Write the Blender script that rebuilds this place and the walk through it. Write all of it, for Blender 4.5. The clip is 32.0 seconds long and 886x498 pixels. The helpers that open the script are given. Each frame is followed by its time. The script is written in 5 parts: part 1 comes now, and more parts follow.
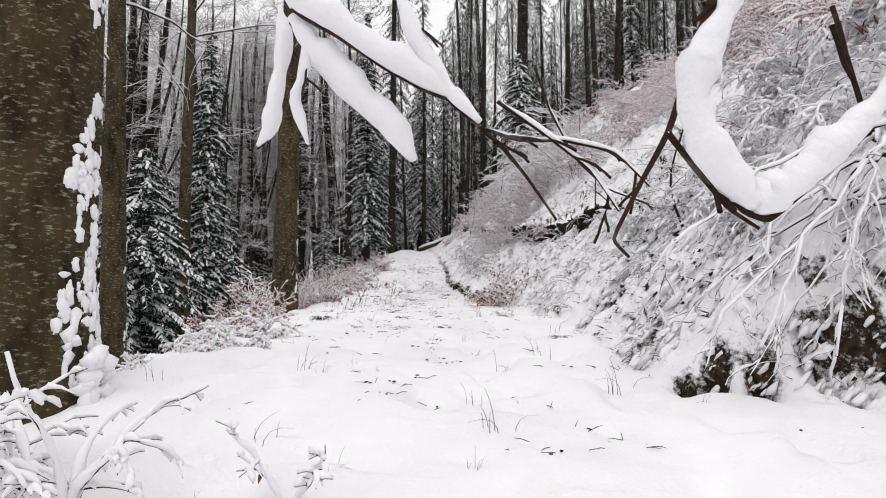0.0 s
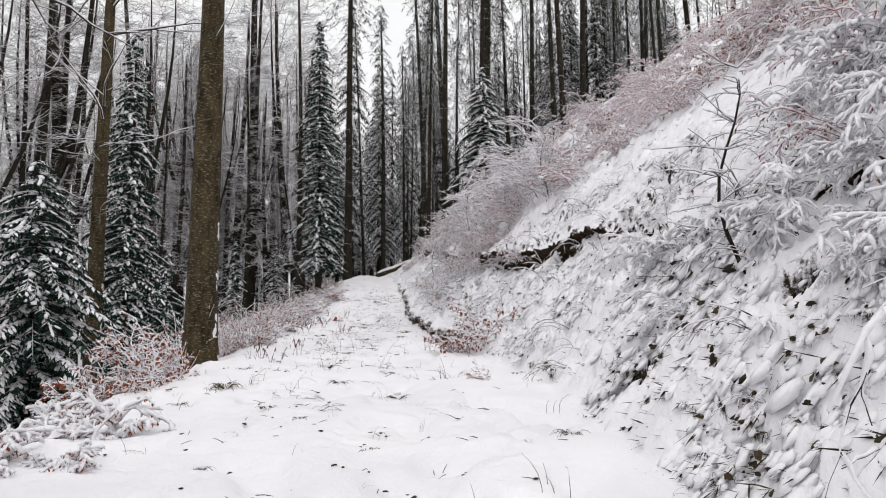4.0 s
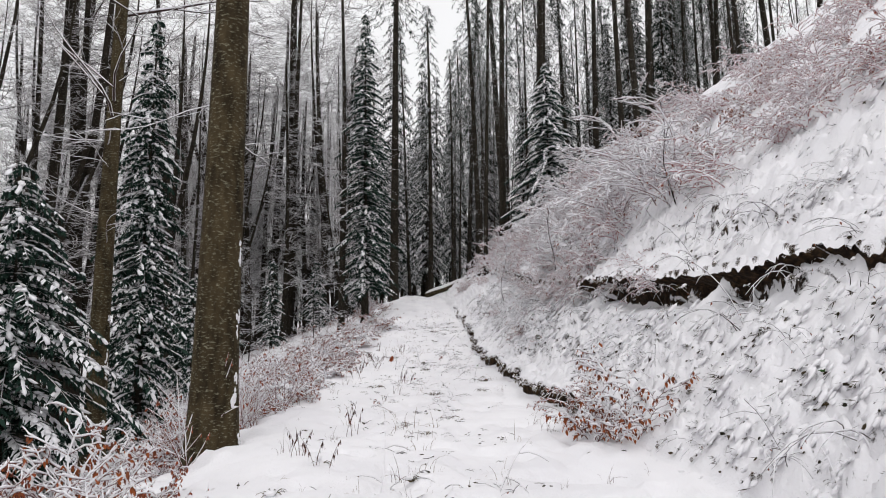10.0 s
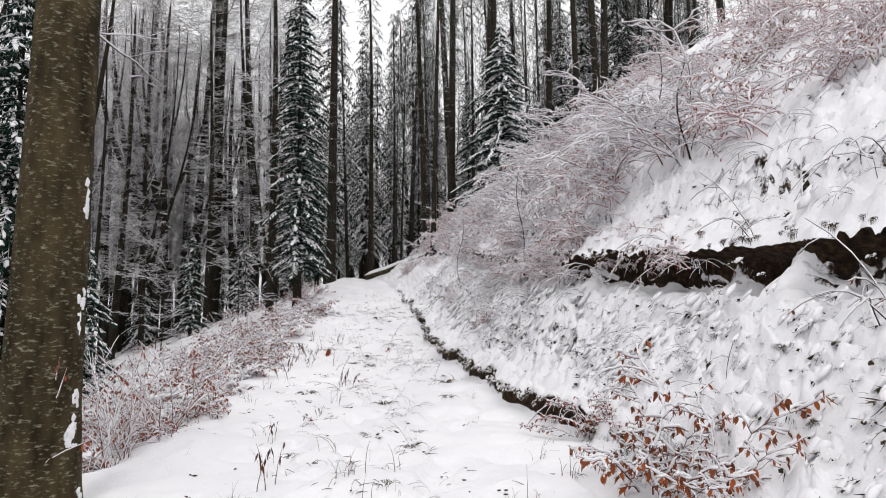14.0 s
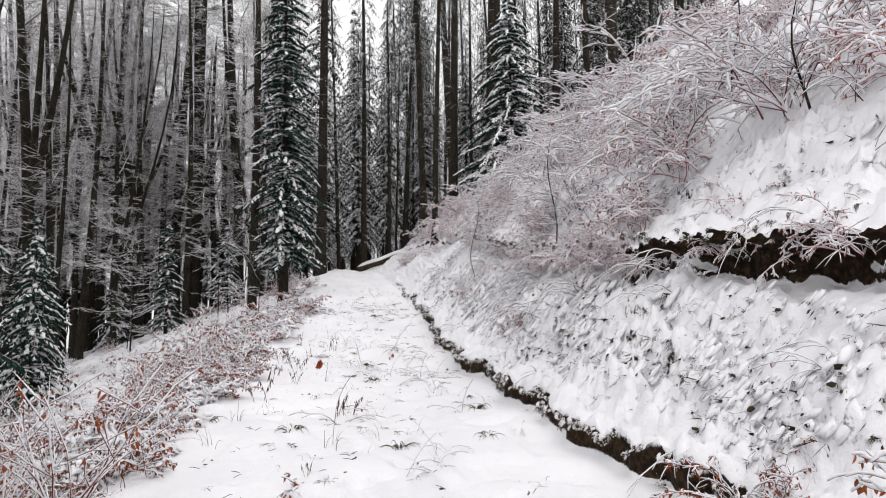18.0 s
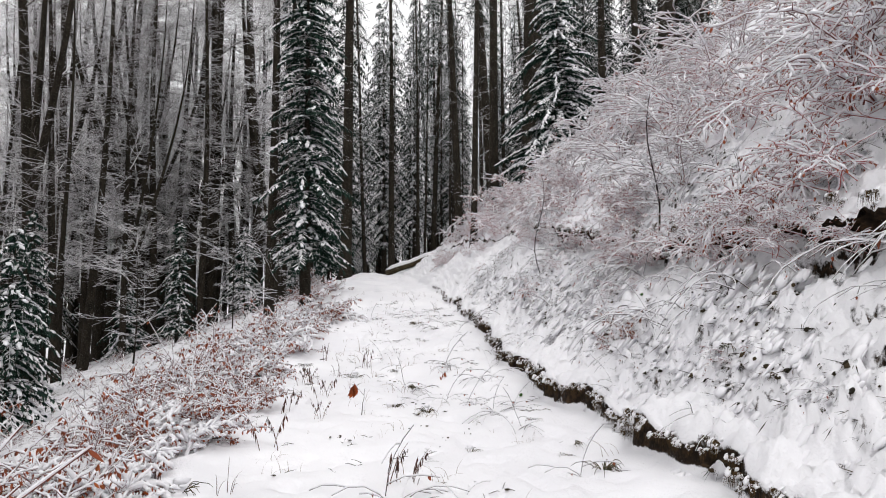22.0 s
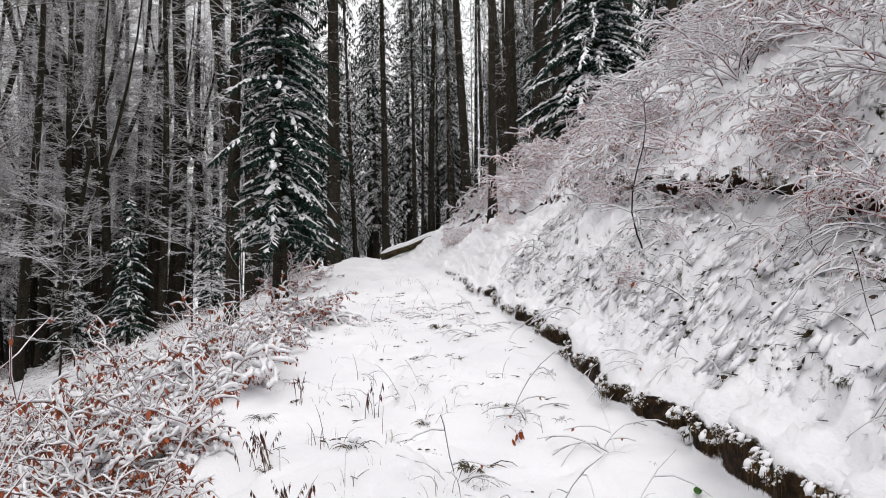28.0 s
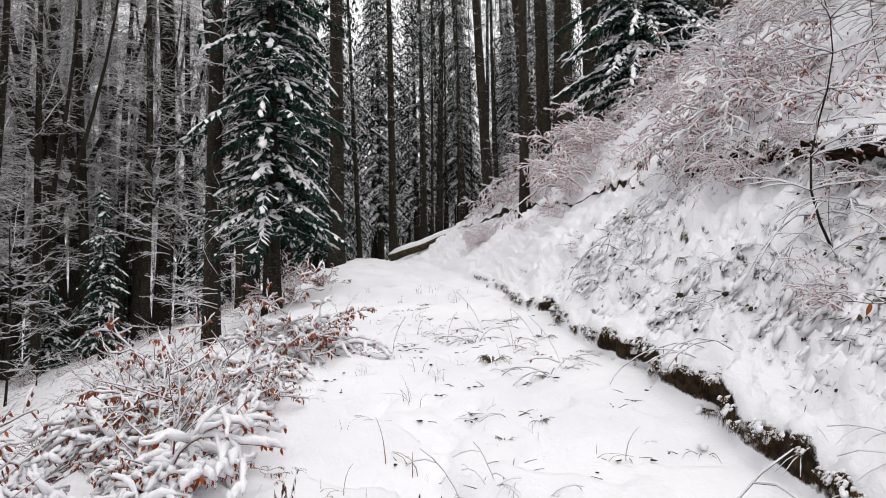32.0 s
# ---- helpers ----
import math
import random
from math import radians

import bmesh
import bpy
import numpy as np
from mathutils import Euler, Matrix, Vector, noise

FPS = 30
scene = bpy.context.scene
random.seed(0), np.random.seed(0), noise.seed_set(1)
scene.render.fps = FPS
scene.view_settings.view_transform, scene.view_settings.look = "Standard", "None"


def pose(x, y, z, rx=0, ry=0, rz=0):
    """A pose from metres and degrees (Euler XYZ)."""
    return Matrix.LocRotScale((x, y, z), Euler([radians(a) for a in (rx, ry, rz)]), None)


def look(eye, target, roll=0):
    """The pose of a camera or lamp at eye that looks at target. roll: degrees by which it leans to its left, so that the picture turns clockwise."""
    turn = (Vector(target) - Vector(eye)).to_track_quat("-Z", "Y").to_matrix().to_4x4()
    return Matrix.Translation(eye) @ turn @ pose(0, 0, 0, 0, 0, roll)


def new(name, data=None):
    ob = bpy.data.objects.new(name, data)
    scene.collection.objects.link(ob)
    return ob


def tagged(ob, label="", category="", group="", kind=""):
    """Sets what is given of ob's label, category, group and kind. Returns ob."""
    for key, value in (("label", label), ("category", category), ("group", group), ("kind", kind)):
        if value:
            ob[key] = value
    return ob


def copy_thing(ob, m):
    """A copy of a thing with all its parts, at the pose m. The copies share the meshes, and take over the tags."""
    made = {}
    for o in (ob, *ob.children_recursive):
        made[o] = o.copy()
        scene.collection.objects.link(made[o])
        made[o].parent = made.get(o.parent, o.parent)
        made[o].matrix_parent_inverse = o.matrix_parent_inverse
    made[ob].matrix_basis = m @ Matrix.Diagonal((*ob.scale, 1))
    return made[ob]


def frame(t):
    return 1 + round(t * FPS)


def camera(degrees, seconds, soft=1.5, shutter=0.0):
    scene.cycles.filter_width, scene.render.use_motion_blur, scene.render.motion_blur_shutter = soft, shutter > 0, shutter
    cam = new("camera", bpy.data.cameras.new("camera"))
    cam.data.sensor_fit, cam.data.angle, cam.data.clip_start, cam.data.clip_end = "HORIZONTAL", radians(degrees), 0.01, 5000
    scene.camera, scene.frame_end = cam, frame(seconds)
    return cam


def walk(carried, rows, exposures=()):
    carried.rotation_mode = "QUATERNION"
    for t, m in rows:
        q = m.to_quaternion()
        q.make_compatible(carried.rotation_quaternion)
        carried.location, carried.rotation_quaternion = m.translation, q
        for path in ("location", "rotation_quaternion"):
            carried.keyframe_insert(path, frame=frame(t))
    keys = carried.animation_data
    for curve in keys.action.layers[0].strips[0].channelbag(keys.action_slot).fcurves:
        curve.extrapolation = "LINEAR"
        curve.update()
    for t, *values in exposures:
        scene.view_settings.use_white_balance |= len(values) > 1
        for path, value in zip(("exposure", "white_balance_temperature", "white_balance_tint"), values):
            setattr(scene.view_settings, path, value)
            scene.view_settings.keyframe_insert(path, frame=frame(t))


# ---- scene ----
EXPOSURES = [(0.0, 0.12, 6550, 9.4), (5.0, 0.11, 6500, 10.0), (9.0, 0.06, 6500, 10.3), (14.0, 0.26, 6500, 9.7), (22.0, 0.34, 6500, 9.7), (32.0, 0.4, 6500, 9.5)]
cam = camera(69.5, 32.0, 1.0)
PATH = [
    (0, (0.434, 1.025, 2.081), (0.386, 4.014, 2.317), -0.10),
    (0.5, (0.326, 1.319, 2.117), (0.477, 4.305, 2.364), -0.30),
    (1, (0.413, 1.736, 2.113), (0.695, 4.714, 2.331), -0.90),
    (1.5, (0.456, 1.995, 2.071), (0.792, 4.968, 2.284), -1.10),
    (2, (0.458, 2.389, 2.075), (0.785, 5.359, 2.335), -1.10),
    (2.5, (0.457, 2.739, 2.128), (0.728, 5.708, 2.463), -1.10),
    (4.5, (0.554, 4.147, 2.638), (0.599, 7.128, 2.977), -0.70),
    (5, (0.562, 4.455, 2.709), (0.489, 7.435, 3.051), -0.70),
    (5.5, (0.486, 4.806, 2.699), (0.336, 7.780, 3.060), -0.70),
    (6, (0.441, 5.093, 2.803), (0.244, 8.055, 3.235), -0.60),
    (6.5, (0.430, 5.455, 2.821), (0.202, 8.418, 3.234), -0.60),
    (7, (0.394, 5.780, 2.857), (0.183, 8.741, 3.300), -0.50),
    (7.5, (0.235, 6.146, 2.860), (0.023, 9.102, 3.328), -0.40),
    (8, (0.074, 6.452, 2.959), (-0.132, 9.409, 3.414), -0.30),
    (8.5, (-0.049, 6.846, 2.951), (-0.236, 9.813, 3.361), -0.30),
    (9, (-0.194, 7.167, 3.045), (-0.313, 10.137, 3.451), -0.30),
    (9.5, (-0.373, 7.536, 3.132), (-0.428, 10.506, 3.545), -0.50),
    (10, (-0.440, 7.867, 3.184), (-0.483, 10.839, 3.592), -0.60),
    (10.5, (-0.455, 8.272, 3.213), (-0.442, 11.245, 3.616), -0.60),
    (11, (-0.509, 8.596, 3.194), (-0.381, 11.562, 3.629), -0.60),
    (11.5, (-0.582, 8.982, 3.271), (-0.366, 11.937, 3.737), -0.80),
    (12, (-0.607, 9.318, 3.272), (-0.383, 12.274, 3.732), -0.80),
    (12.5, (-0.618, 9.723, 3.289), (-0.371, 12.683, 3.717), -0.60),
    (13, (-0.675, 10.149, 3.248), (-0.393, 13.111, 3.632), -0.50),
    (13.5, (-0.753, 10.539, 3.290), (-0.463, 13.500, 3.670), -0.50),
    (14, (-0.777, 10.976, 3.283), (-0.525, 13.947, 3.615), -0.50),
    (14.5, (-0.782, 11.343, 3.344), (-0.546, 14.317, 3.656), -0.50),
    (16.5, (-0.976, 12.655, 3.480), (-0.719, 15.631, 3.761), -0.50),
    (17, (-1.054, 13.050, 3.446), (-0.757, 16.023, 3.706), -0.50),
    (17.5, (-1.086, 13.409, 3.455), (-0.773, 16.377, 3.746), -0.50),
    (18, (-1.066, 13.815, 3.465), (-0.767, 16.785, 3.758), -0.60),
    (18.5, (-1.060, 14.116, 3.482), (-0.774, 17.085, 3.809), -0.60),
    (19, (-1.105, 14.529, 3.466), (-0.819, 17.495, 3.819), -0.50),
    (19.5, (-1.144, 14.907, 3.478), (-0.899, 17.871, 3.872), -0.50),
    (20, (-1.191, 15.361, 3.458), (-0.976, 18.331, 3.828), -0.40),
    (20.5, (-1.278, 15.780, 3.421), (-1.046, 18.752, 3.762), -0.40),
    (21, (-1.396, 16.169, 3.461), (-1.168, 19.140, 3.801), -0.50),
    (21.5, (-1.460, 16.544, 3.410), (-1.274, 19.518, 3.755), -0.50),
    (22, (-1.479, 16.886, 3.442), (-1.281, 19.860, 3.772), -0.50),
    (22.5, (-1.505, 17.304, 3.381), (-1.259, 20.277, 3.695), -0.50),
    (23, (-1.527, 17.716, 3.409), (-1.279, 20.689, 3.716), -0.60),
    (23.5, (-1.537, 18.180, 3.362), (-1.327, 21.157, 3.660), -0.60),
    (24, (-1.605, 18.553, 3.424), (-1.385, 21.529, 3.723), -0.60),
    (24.5, (-1.775, 18.990, 3.434), (-1.539, 21.962, 3.765), -0.80),
    (26.5, (-1.858, 20.619, 3.627), (-1.619, 23.596, 3.904), -1.30),
    (27, (-1.896, 20.958, 3.629), (-1.646, 23.936, 3.901), -1.50),
    (27.5, (-1.867, 21.318, 3.679), (-1.626, 24.297, 3.937), -1.50),
    (28, (-1.868, 21.660, 3.694), (-1.617, 24.638, 3.956), -1.50),
    (28.5, (-1.916, 22.067, 3.762), (-1.664, 25.043, 4.036), -1.60),
    (29, (-1.922, 22.392, 3.767), (-1.694, 25.368, 4.069), -1.40),
    (29.5, (-1.899, 22.824, 3.795), (-1.685, 25.800, 4.113), -1.30),
    (30, (-1.968, 23.165, 3.794), (-1.726, 26.136, 4.134), -1.30),
    (30.5, (-2.066, 23.504, 3.899), (-1.814, 26.472, 4.250), -1.60),
    (31, (-2.143, 23.859, 3.890), (-1.889, 26.829, 4.229), -1.60),
    (31.5, (-2.160, 24.286, 3.961), (-1.918, 27.264, 4.247), -1.50),
    (32, (-2.198, 24.595, 3.946), (-1.951, 27.575, 4.210), -1.50),
]
walk(cam, [(t, look(eye, target, roll)) for t, eye, target, roll in PATH], EXPOSURES)

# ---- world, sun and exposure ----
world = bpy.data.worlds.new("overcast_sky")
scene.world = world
world.use_nodes = True
wn, wl = world.node_tree.nodes, world.node_tree.links
sky = wn.new("ShaderNodeTexSky")
sky.sky_type, sky.sun_disc = "NISHITA", False
sky.sun_elevation, sky.sun_rotation = radians(60), radians(200)
sky.air_density, sky.dust_density = 2.0, 6.0
grey = wn.new("ShaderNodeHueSaturation")
grey.inputs["Saturation"].default_value = 0.1
wl.new(sky.outputs[0], grey.inputs["Color"])
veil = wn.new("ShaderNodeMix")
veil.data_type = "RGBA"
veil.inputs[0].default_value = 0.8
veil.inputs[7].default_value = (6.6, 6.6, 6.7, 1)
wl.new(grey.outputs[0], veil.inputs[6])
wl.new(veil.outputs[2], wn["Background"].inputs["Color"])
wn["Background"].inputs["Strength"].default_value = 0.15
sun_data = bpy.data.lights.new("sun", "SUN")
sun_data.energy, sun_data.angle, sun_data.color = 0.5, radians(40), (1.0, 0.97, 0.94)
sun = new("sun", sun_data)
sun.matrix_world = look((0, 0, 30), (-10, 7, 0))


# ---- materials ----
def material(name):
    mat = bpy.data.materials.new(name)
    mat.use_nodes = True
    return mat, mat.node_tree.nodes, mat.node_tree.links, mat.node_tree.nodes["Principled BSDF"]


def noise_node(nodes, links, scale, detail=4.0, coords="Object", stretch=(1, 1, 1), rough=0.55):
    tc = nodes.new("ShaderNodeTexCoord")
    mp = nodes.new("ShaderNodeMapping")
    mp.inputs["Scale"].default_value = stretch
    links.new(tc.outputs[coords], mp.inputs["Vector"])
    n = nodes.new("ShaderNodeTexNoise")
    n.inputs["Scale"].default_value, n.inputs["Detail"].default_value = scale, detail
    n.inputs["Roughness"].default_value = rough
    links.new(mp.outputs[0], n.inputs["Vector"])
    return n


def ramp(nodes, links, source, stops):
    r = nodes.new("ShaderNodeValToRGB")
    while len(r.color_ramp.elements) < len(stops):
        r.color_ramp.elements.new(0.5)
    for e, (p, c) in zip(r.color_ramp.elements, stops):
        e.position, e.color = p, (*c, 1) if len(c) == 3 else c
    links.new(source, r.inputs["Fac"])
    return r


def mix_colour(nodes, links, fac, a, b):
    m = nodes.new("ShaderNodeMix")
    m.data_type = "RGBA"
    for socket, v in ((m.inputs[0], fac), (m.inputs[6], a), (m.inputs[7], b)):
        if isinstance(v, (tuple, float)):
            socket.default_value = (*v, 1) if isinstance(v, tuple) else v
        else:
            links.new(v, socket)
    return m.outputs[2]


def bump(nodes, links, bsdf, height, strength, distance):
    b = nodes.new("ShaderNodeBump")
    b.inputs["Strength"].default_value, b.inputs["Distance"].default_value = strength, distance
    links.new(height, b.inputs["Height"])
    links.new(b.outputs[0], bsdf.inputs["Normal"])


def upward(nodes, links, low, high, wobble=None, amount=0.3):
    """1 where the surface faces up, 0 where it is steep: how snow settles."""
    geo = nodes.new("ShaderNodeNewGeometry")
    sep = nodes.new("ShaderNodeSeparateXYZ")
    links.new(geo.outputs["Normal"], sep.inputs[0])
    value = sep.outputs["Z"]
    if wobble is not None:
        ma = nodes.new("ShaderNodeMath")
        ma.operation = "MULTIPLY_ADD"
        links.new(wobble, ma.inputs[0])
        ma.inputs[1].default_value = amount
        links.new(value, ma.inputs[2])
        value = ma.outputs[0]
    mr = nodes.new("ShaderNodeMapRange")
    mr.inputs["From Min"].default_value, mr.inputs["From Max"].default_value = low, high
    links.new(value, mr.inputs["Value"])
    return mr.outputs[0]


SNOW = (0.80, 0.79, 0.81)


def snow_material():
    mat, n, l, b = material("snow")
    big = noise_node(n, l, 1.3, 3)
    c = ramp(n, l, big.outputs["Fac"], [(0.3, (0.76, 0.75, 0.78)), (0.7, (0.84, 0.83, 0.85))])
    l.new(c.outputs[0], b.inputs["Base Color"])
    b.inputs["Roughness"].default_value = 0.65
    b.inputs["Specular IOR Level"].default_value = 0.15
    fine = noise_node(n, l, 45, 5)
    bump(n, l, b, fine.outputs["Fac"], 0.35, 0.02)
    return mat


def ground_material():
    """Snow over dark soil, roots and dead grass: bare only where the bank is too steep to hold it, and near black there
    to carry shade.
    """
    mat, n, l, b = material("snowy_ground")
    mid = noise_node(n, l, 20, 7, rough=0.7)
    up = upward(n, l, 0.50, 0.62, mid.outputs["Fac"], 0.5)
    soil_n = noise_node(n, l, 14, 6)
    # soil darkened to include the shade under the ledge and in clefts
    soil = ramp(n, l, soil_n.outputs["Fac"], [(0.3, (0.006, 0.004, 0.003)), (0.5, (0.022, 0.014, 0.009)), (0.66, (0.06, 0.035, 0.018)), (0.8, (0.022, 0.024, 0.010))])
    big = noise_node(n, l, 0.7, 3)
    white = ramp(n, l, big.outputs["Fac"], [(0.3, (0.76, 0.75, 0.78)), (0.7, (0.84, 0.83, 0.85))])
    tc = n.new("ShaderNodeTexCoord")
    sx = n.new("ShaderNodeSeparateXYZ")
    l.new(tc.outputs["Object"], sx.inputs[0])
    away = n.new("ShaderNodeMapRange")
    away.inputs["From Min"].default_value, away.inputs["From Max"].default_value = -4.0, -8.0
    l.new(sx.outputs["X"], away.inputs["Value"])
    scatter = noise_node(n, l, 5, 8, rough=0.75)
    thin = ramp(n, l, scatter.outputs["Fac"], [(0.53, (0, 0, 0)), (0.68, (1, 1, 1))])
    cover = n.new("ShaderNodeMath")
    cover.operation = "MULTIPLY"
    l.new(away.outputs[0], cover.inputs[0])
    l.new(thin.outputs[0], cover.inputs[1])
    floor_white = mix_colour(n, l, cover.outputs[0], white.outputs[0], (0.075, 0.052, 0.042))
    l.new(mix_colour(n, l, up, soil.outputs[0], floor_white), b.inputs["Base Color"])
    b.inputs["Roughness"].default_value = 0.7
    b.inputs["Specular IOR Level"].default_value = 0.08
    fine = noise_node(n, l, 30, 6)
    bump(n, l, b, fine.outputs["Fac"], 0.5, 0.03)
    return mat


def bark_material(name, dark, light, lichen, snowed=True, stretch=(1, 1, 0.35)):
    mat, n, l, b = material(name)
    a = noise_node(n, l, 6, 6, stretch=stretch)
    base = ramp(n, l, a.outputs["Fac"], [(0.3, dark), (0.7, light)])
    v = noise_node(n, l, 15, 5, stretch=(1, 1, 2.6), rough=0.65)
    spots = ramp(n, l, v.outputs["Fac"], [(0.55, (0, 0, 0)), (0.68, (1, 1, 1))])
    col = mix_colour(n, l, spots.outputs[0], base.outputs[0], lichen)
    if snowed:
        w = noise_node(n, l, 20, 3)
        up = upward(n, l, 0.45, 0.62, w.outputs["Fac"], 0.4)
        col = mix_colour(n, l, up, col, SNOW)
    l.new(col, b.inputs["Base Color"])
    b.inputs["Roughness"].default_value, b.inputs["Specular IOR Level"].default_value = 0.9, 0.08
    rid = noise_node(n, l, 26, 6, stretch=(1, 1, 0.5))
    bump(n, l, b, rid.outputs["Fac"], 0.7, 0.02)
    return mat


def twig_material(name, bark, low=0.1, high=0.5, snow=SNOW):
    """Thin wood, white on its upper side with rime and snow."""
    mat, n, l, b = material(name)
    w = noise_node(n, l, 12, 3)
    up = upward(n, l, low, high, w.outputs["Fac"], 0.4)
    l.new(mix_colour(n, l, up, bark, snow), b.inputs["Base Color"])
    b.inputs["Roughness"].default_value, b.inputs["Specular IOR Level"].default_value = 0.85, 0.08
    return mat


def leaf_material(name, a, b_col):
    mat, n, l, b = material(name)
    info = n.new("ShaderNodeNewGeometry")
    c = ramp(n, l, info.outputs["Random Per Island"], [(0.0, a), (1.0, b_col)])
    l.new(c.outputs[0], b.inputs["Base Color"])
    b.inputs["Roughness"].default_value, b.inputs["Specular IOR Level"].default_value = 0.7, 0.12
    return mat


def needle_material():
    mat, n, l, b = material("needles")
    info = n.new("ShaderNodeNewGeometry")
    c = ramp(n, l, info.outputs["Random Per Island"], [(0.0, (0.006, 0.017, 0.013)), (1.0, (0.022, 0.050, 0.036))])
    l.new(c.outputs[0], b.inputs["Base Color"])
    b.inputs["Roughness"].default_value, b.inputs["Specular IOR Level"].default_value = 0.7, 0.12
    return mat


M_SNOW = snow_material()
M_GROUND = ground_material()
M_BEECH = bark_material("beech_bark", (0.014, 0.010, 0.006), (0.070, 0.052, 0.027), (0.21, 0.20, 0.14))
M_BARK = bark_material("dark_bark", (0.010, 0.008, 0.006), (0.032, 0.025, 0.018), (0.09, 0.09, 0.075))
M_TWIG = twig_material("frosted_twig", (0.045, 0.030, 0.026), 0.1, 0.6)
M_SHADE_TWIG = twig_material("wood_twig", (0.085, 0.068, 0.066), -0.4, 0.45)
M_ROSE = twig_material("reddish_frosted_twig", (0.36, 0.095, 0.09), 0.75, 1.2)
M_LEAF = leaf_material("dead_beech_leaf", (0.36, 0.10, 0.03), (0.13, 0.045, 0.025))
M_NEEDLE = needle_material()
M_FROSTED_NEEDLE = twig_material("frosted_needles", (0.014, 0.026, 0.018), 0.35, 0.9)


# ---- geometry helpers ----
class Geo:
    """Collects vertices and faces for one mesh."""

    def __init__(self):
        self.v, self.f = [], []

    def tube(self, pts, radii, sides=5, cap=True):
        start, n = len(self.v), len(pts)
        ref = Vector((0.31, 0.17, 0.93))
        for i, p in enumerate(pts):
            d = (pts[min(i + 1, n - 1)] - pts[max(i - 1, 0)])
            d = d.normalized() if d.length > 1e-9 else Vector((0, 0, 1))
            u = d.cross(ref)
            u = u.normalized() if u.length > 1e-4 else d.cross(Vector((1, 0, 0))).normalized()
            w = d.cross(u)
            r = radii[i]
            for k in range(sides):
                a = 2 * math.pi * k / sides
                q = p + u * (r * math.cos(a)) + w * (r * math.sin(a))
                self.v.append((q.x, q.y, q.z))
        for i in range(n - 1):
            a, b = start + i * sides, start + (i + 1) * sides
            for k in range(sides):
                k2 = (k + 1) % sides
                self.f.append((a + k, a + k2, b + k2, b + k))
        if cap:
            self.f.append(tuple(start + (n - 1) * sides + k for k in range(sides)))
            self.f.append(tuple(start + k for k in reversed(range(sides))))

    def blob(self, c, rx, ry, rz, rng, turn=0.0, tilt=None, rough=0.25):
        """A small uneven lump: two rings and two poles."""
        start = len(self.v)
        m = 6
        ca, sa = math.cos(turn), math.sin(turn)
        rows = [(-0.55, 0.75), (0.35, 0.95), (0.8, 0.55)]
        self.v.append((c[0], c[1], c[2] - rz * 0.8))
        for h, s in rows:
            for k in range(m):
                a = 2 * math.pi * (k + 0.5 * rng.random()) / m
                j = 1 + rough * (rng.random() * 2 - 1)
                x, y = rx * s * j * math.cos(a), ry * s * j * math.sin(a)
                z = h * rz + (tilt[0] * x + tilt[1] * y if tilt else 0)
                self.v.append((c[0] + ca * x - sa * y, c[1] + sa * x + ca * y, c[2] + z))
        self.v.append((c[0], c[1], c[2] + rz))
        for k in range(m):
            k2 = (k + 1) % m
            self.f.append((start, start + 1 + k2, start + 1 + k))
            for r in range(2):
                a, b = start + 1 + r * m, start + 1 + (r + 1) * m
                self.f.append((a + k, a + k2, b + k2, b + k))
            top = start + 1 + 2 * m
            self.f.append((top + k, top + k2, start + 1 + 3 * m))

    def blade(self, base, way, normal, length, width):
        """A narrow pointed blade, folded along its middle."""
        side = way.cross(normal).normalized() * width * 0.5
        s = len(self.v)
        mid, tip = base + way * length * 0.5 - normal * width * 0.15, base + way * length
        for q in (base, base + way * length * 0.4 + side, tip, base + way * length * 0.4 - side, mid):
            self.v.append((q.x, q.y, q.z))
        self.f += [(s, s + 1, s + 4), (s + 1, s + 2, s + 4), (s, s + 4, s + 3), (s + 3, s + 4, s + 2)]

    def leaf(self, base, way, normal, length, width):
        """An oval leaf with a raised midrib and a curled tip."""
        side = way.cross(normal).normalized() * width * 0.5
        s = len(self.v)
        ring = [base]
        for f, w, c in ((0.2, 0.75, 0.05), (0.5, 1.0, 0.12), (0.8, 0.6, 0.05)):
            spine = base + way * length * f - normal * length * 0.25 * f * f
            ring += [spine + side * w + normal * width * c, spine - normal * width * 0.08, spine - side * w + normal * width * c]
        ring.append(base + way * length - normal * length * 0.3)
        self.v += [(q.x, q.y, q.z) for q in ring]
        self.f += [(s, s + 1, s + 2), (s, s + 2, s + 3), (s + 1, s + 4, s + 5, s + 2), (s + 2, s + 5, s + 6, s + 3),
                   (s + 4, s + 7, s + 8, s + 5), (s + 5, s + 8, s + 9, s + 6), (s + 7, s + 10, s + 8), (s + 8, s + 10, s + 9)]

    def mesh(self, name, mat, smooth=True):
        me = bpy.data.meshes.new(name)
        me.from_pydata(self.v, [], self.f)
        if smooth:
            me.polygons.foreach_set("use_smooth", [True] * len(me.polygons))
        me.materials.append(mat)
        me.update()
        return me


def part(name, geo, mat, parent, label="", smooth=True, kind=""):
    ob = new(name, geo.mesh(name, mat, smooth))
    ob.parent = parent
    return tagged(ob, label, kind=kind)


def thing(name, m, label, category, group=""):
    ob = new(name)
    ob.empty_display_size = 0.1
    ob.matrix_basis = m
    return tagged(ob, label, category, group)


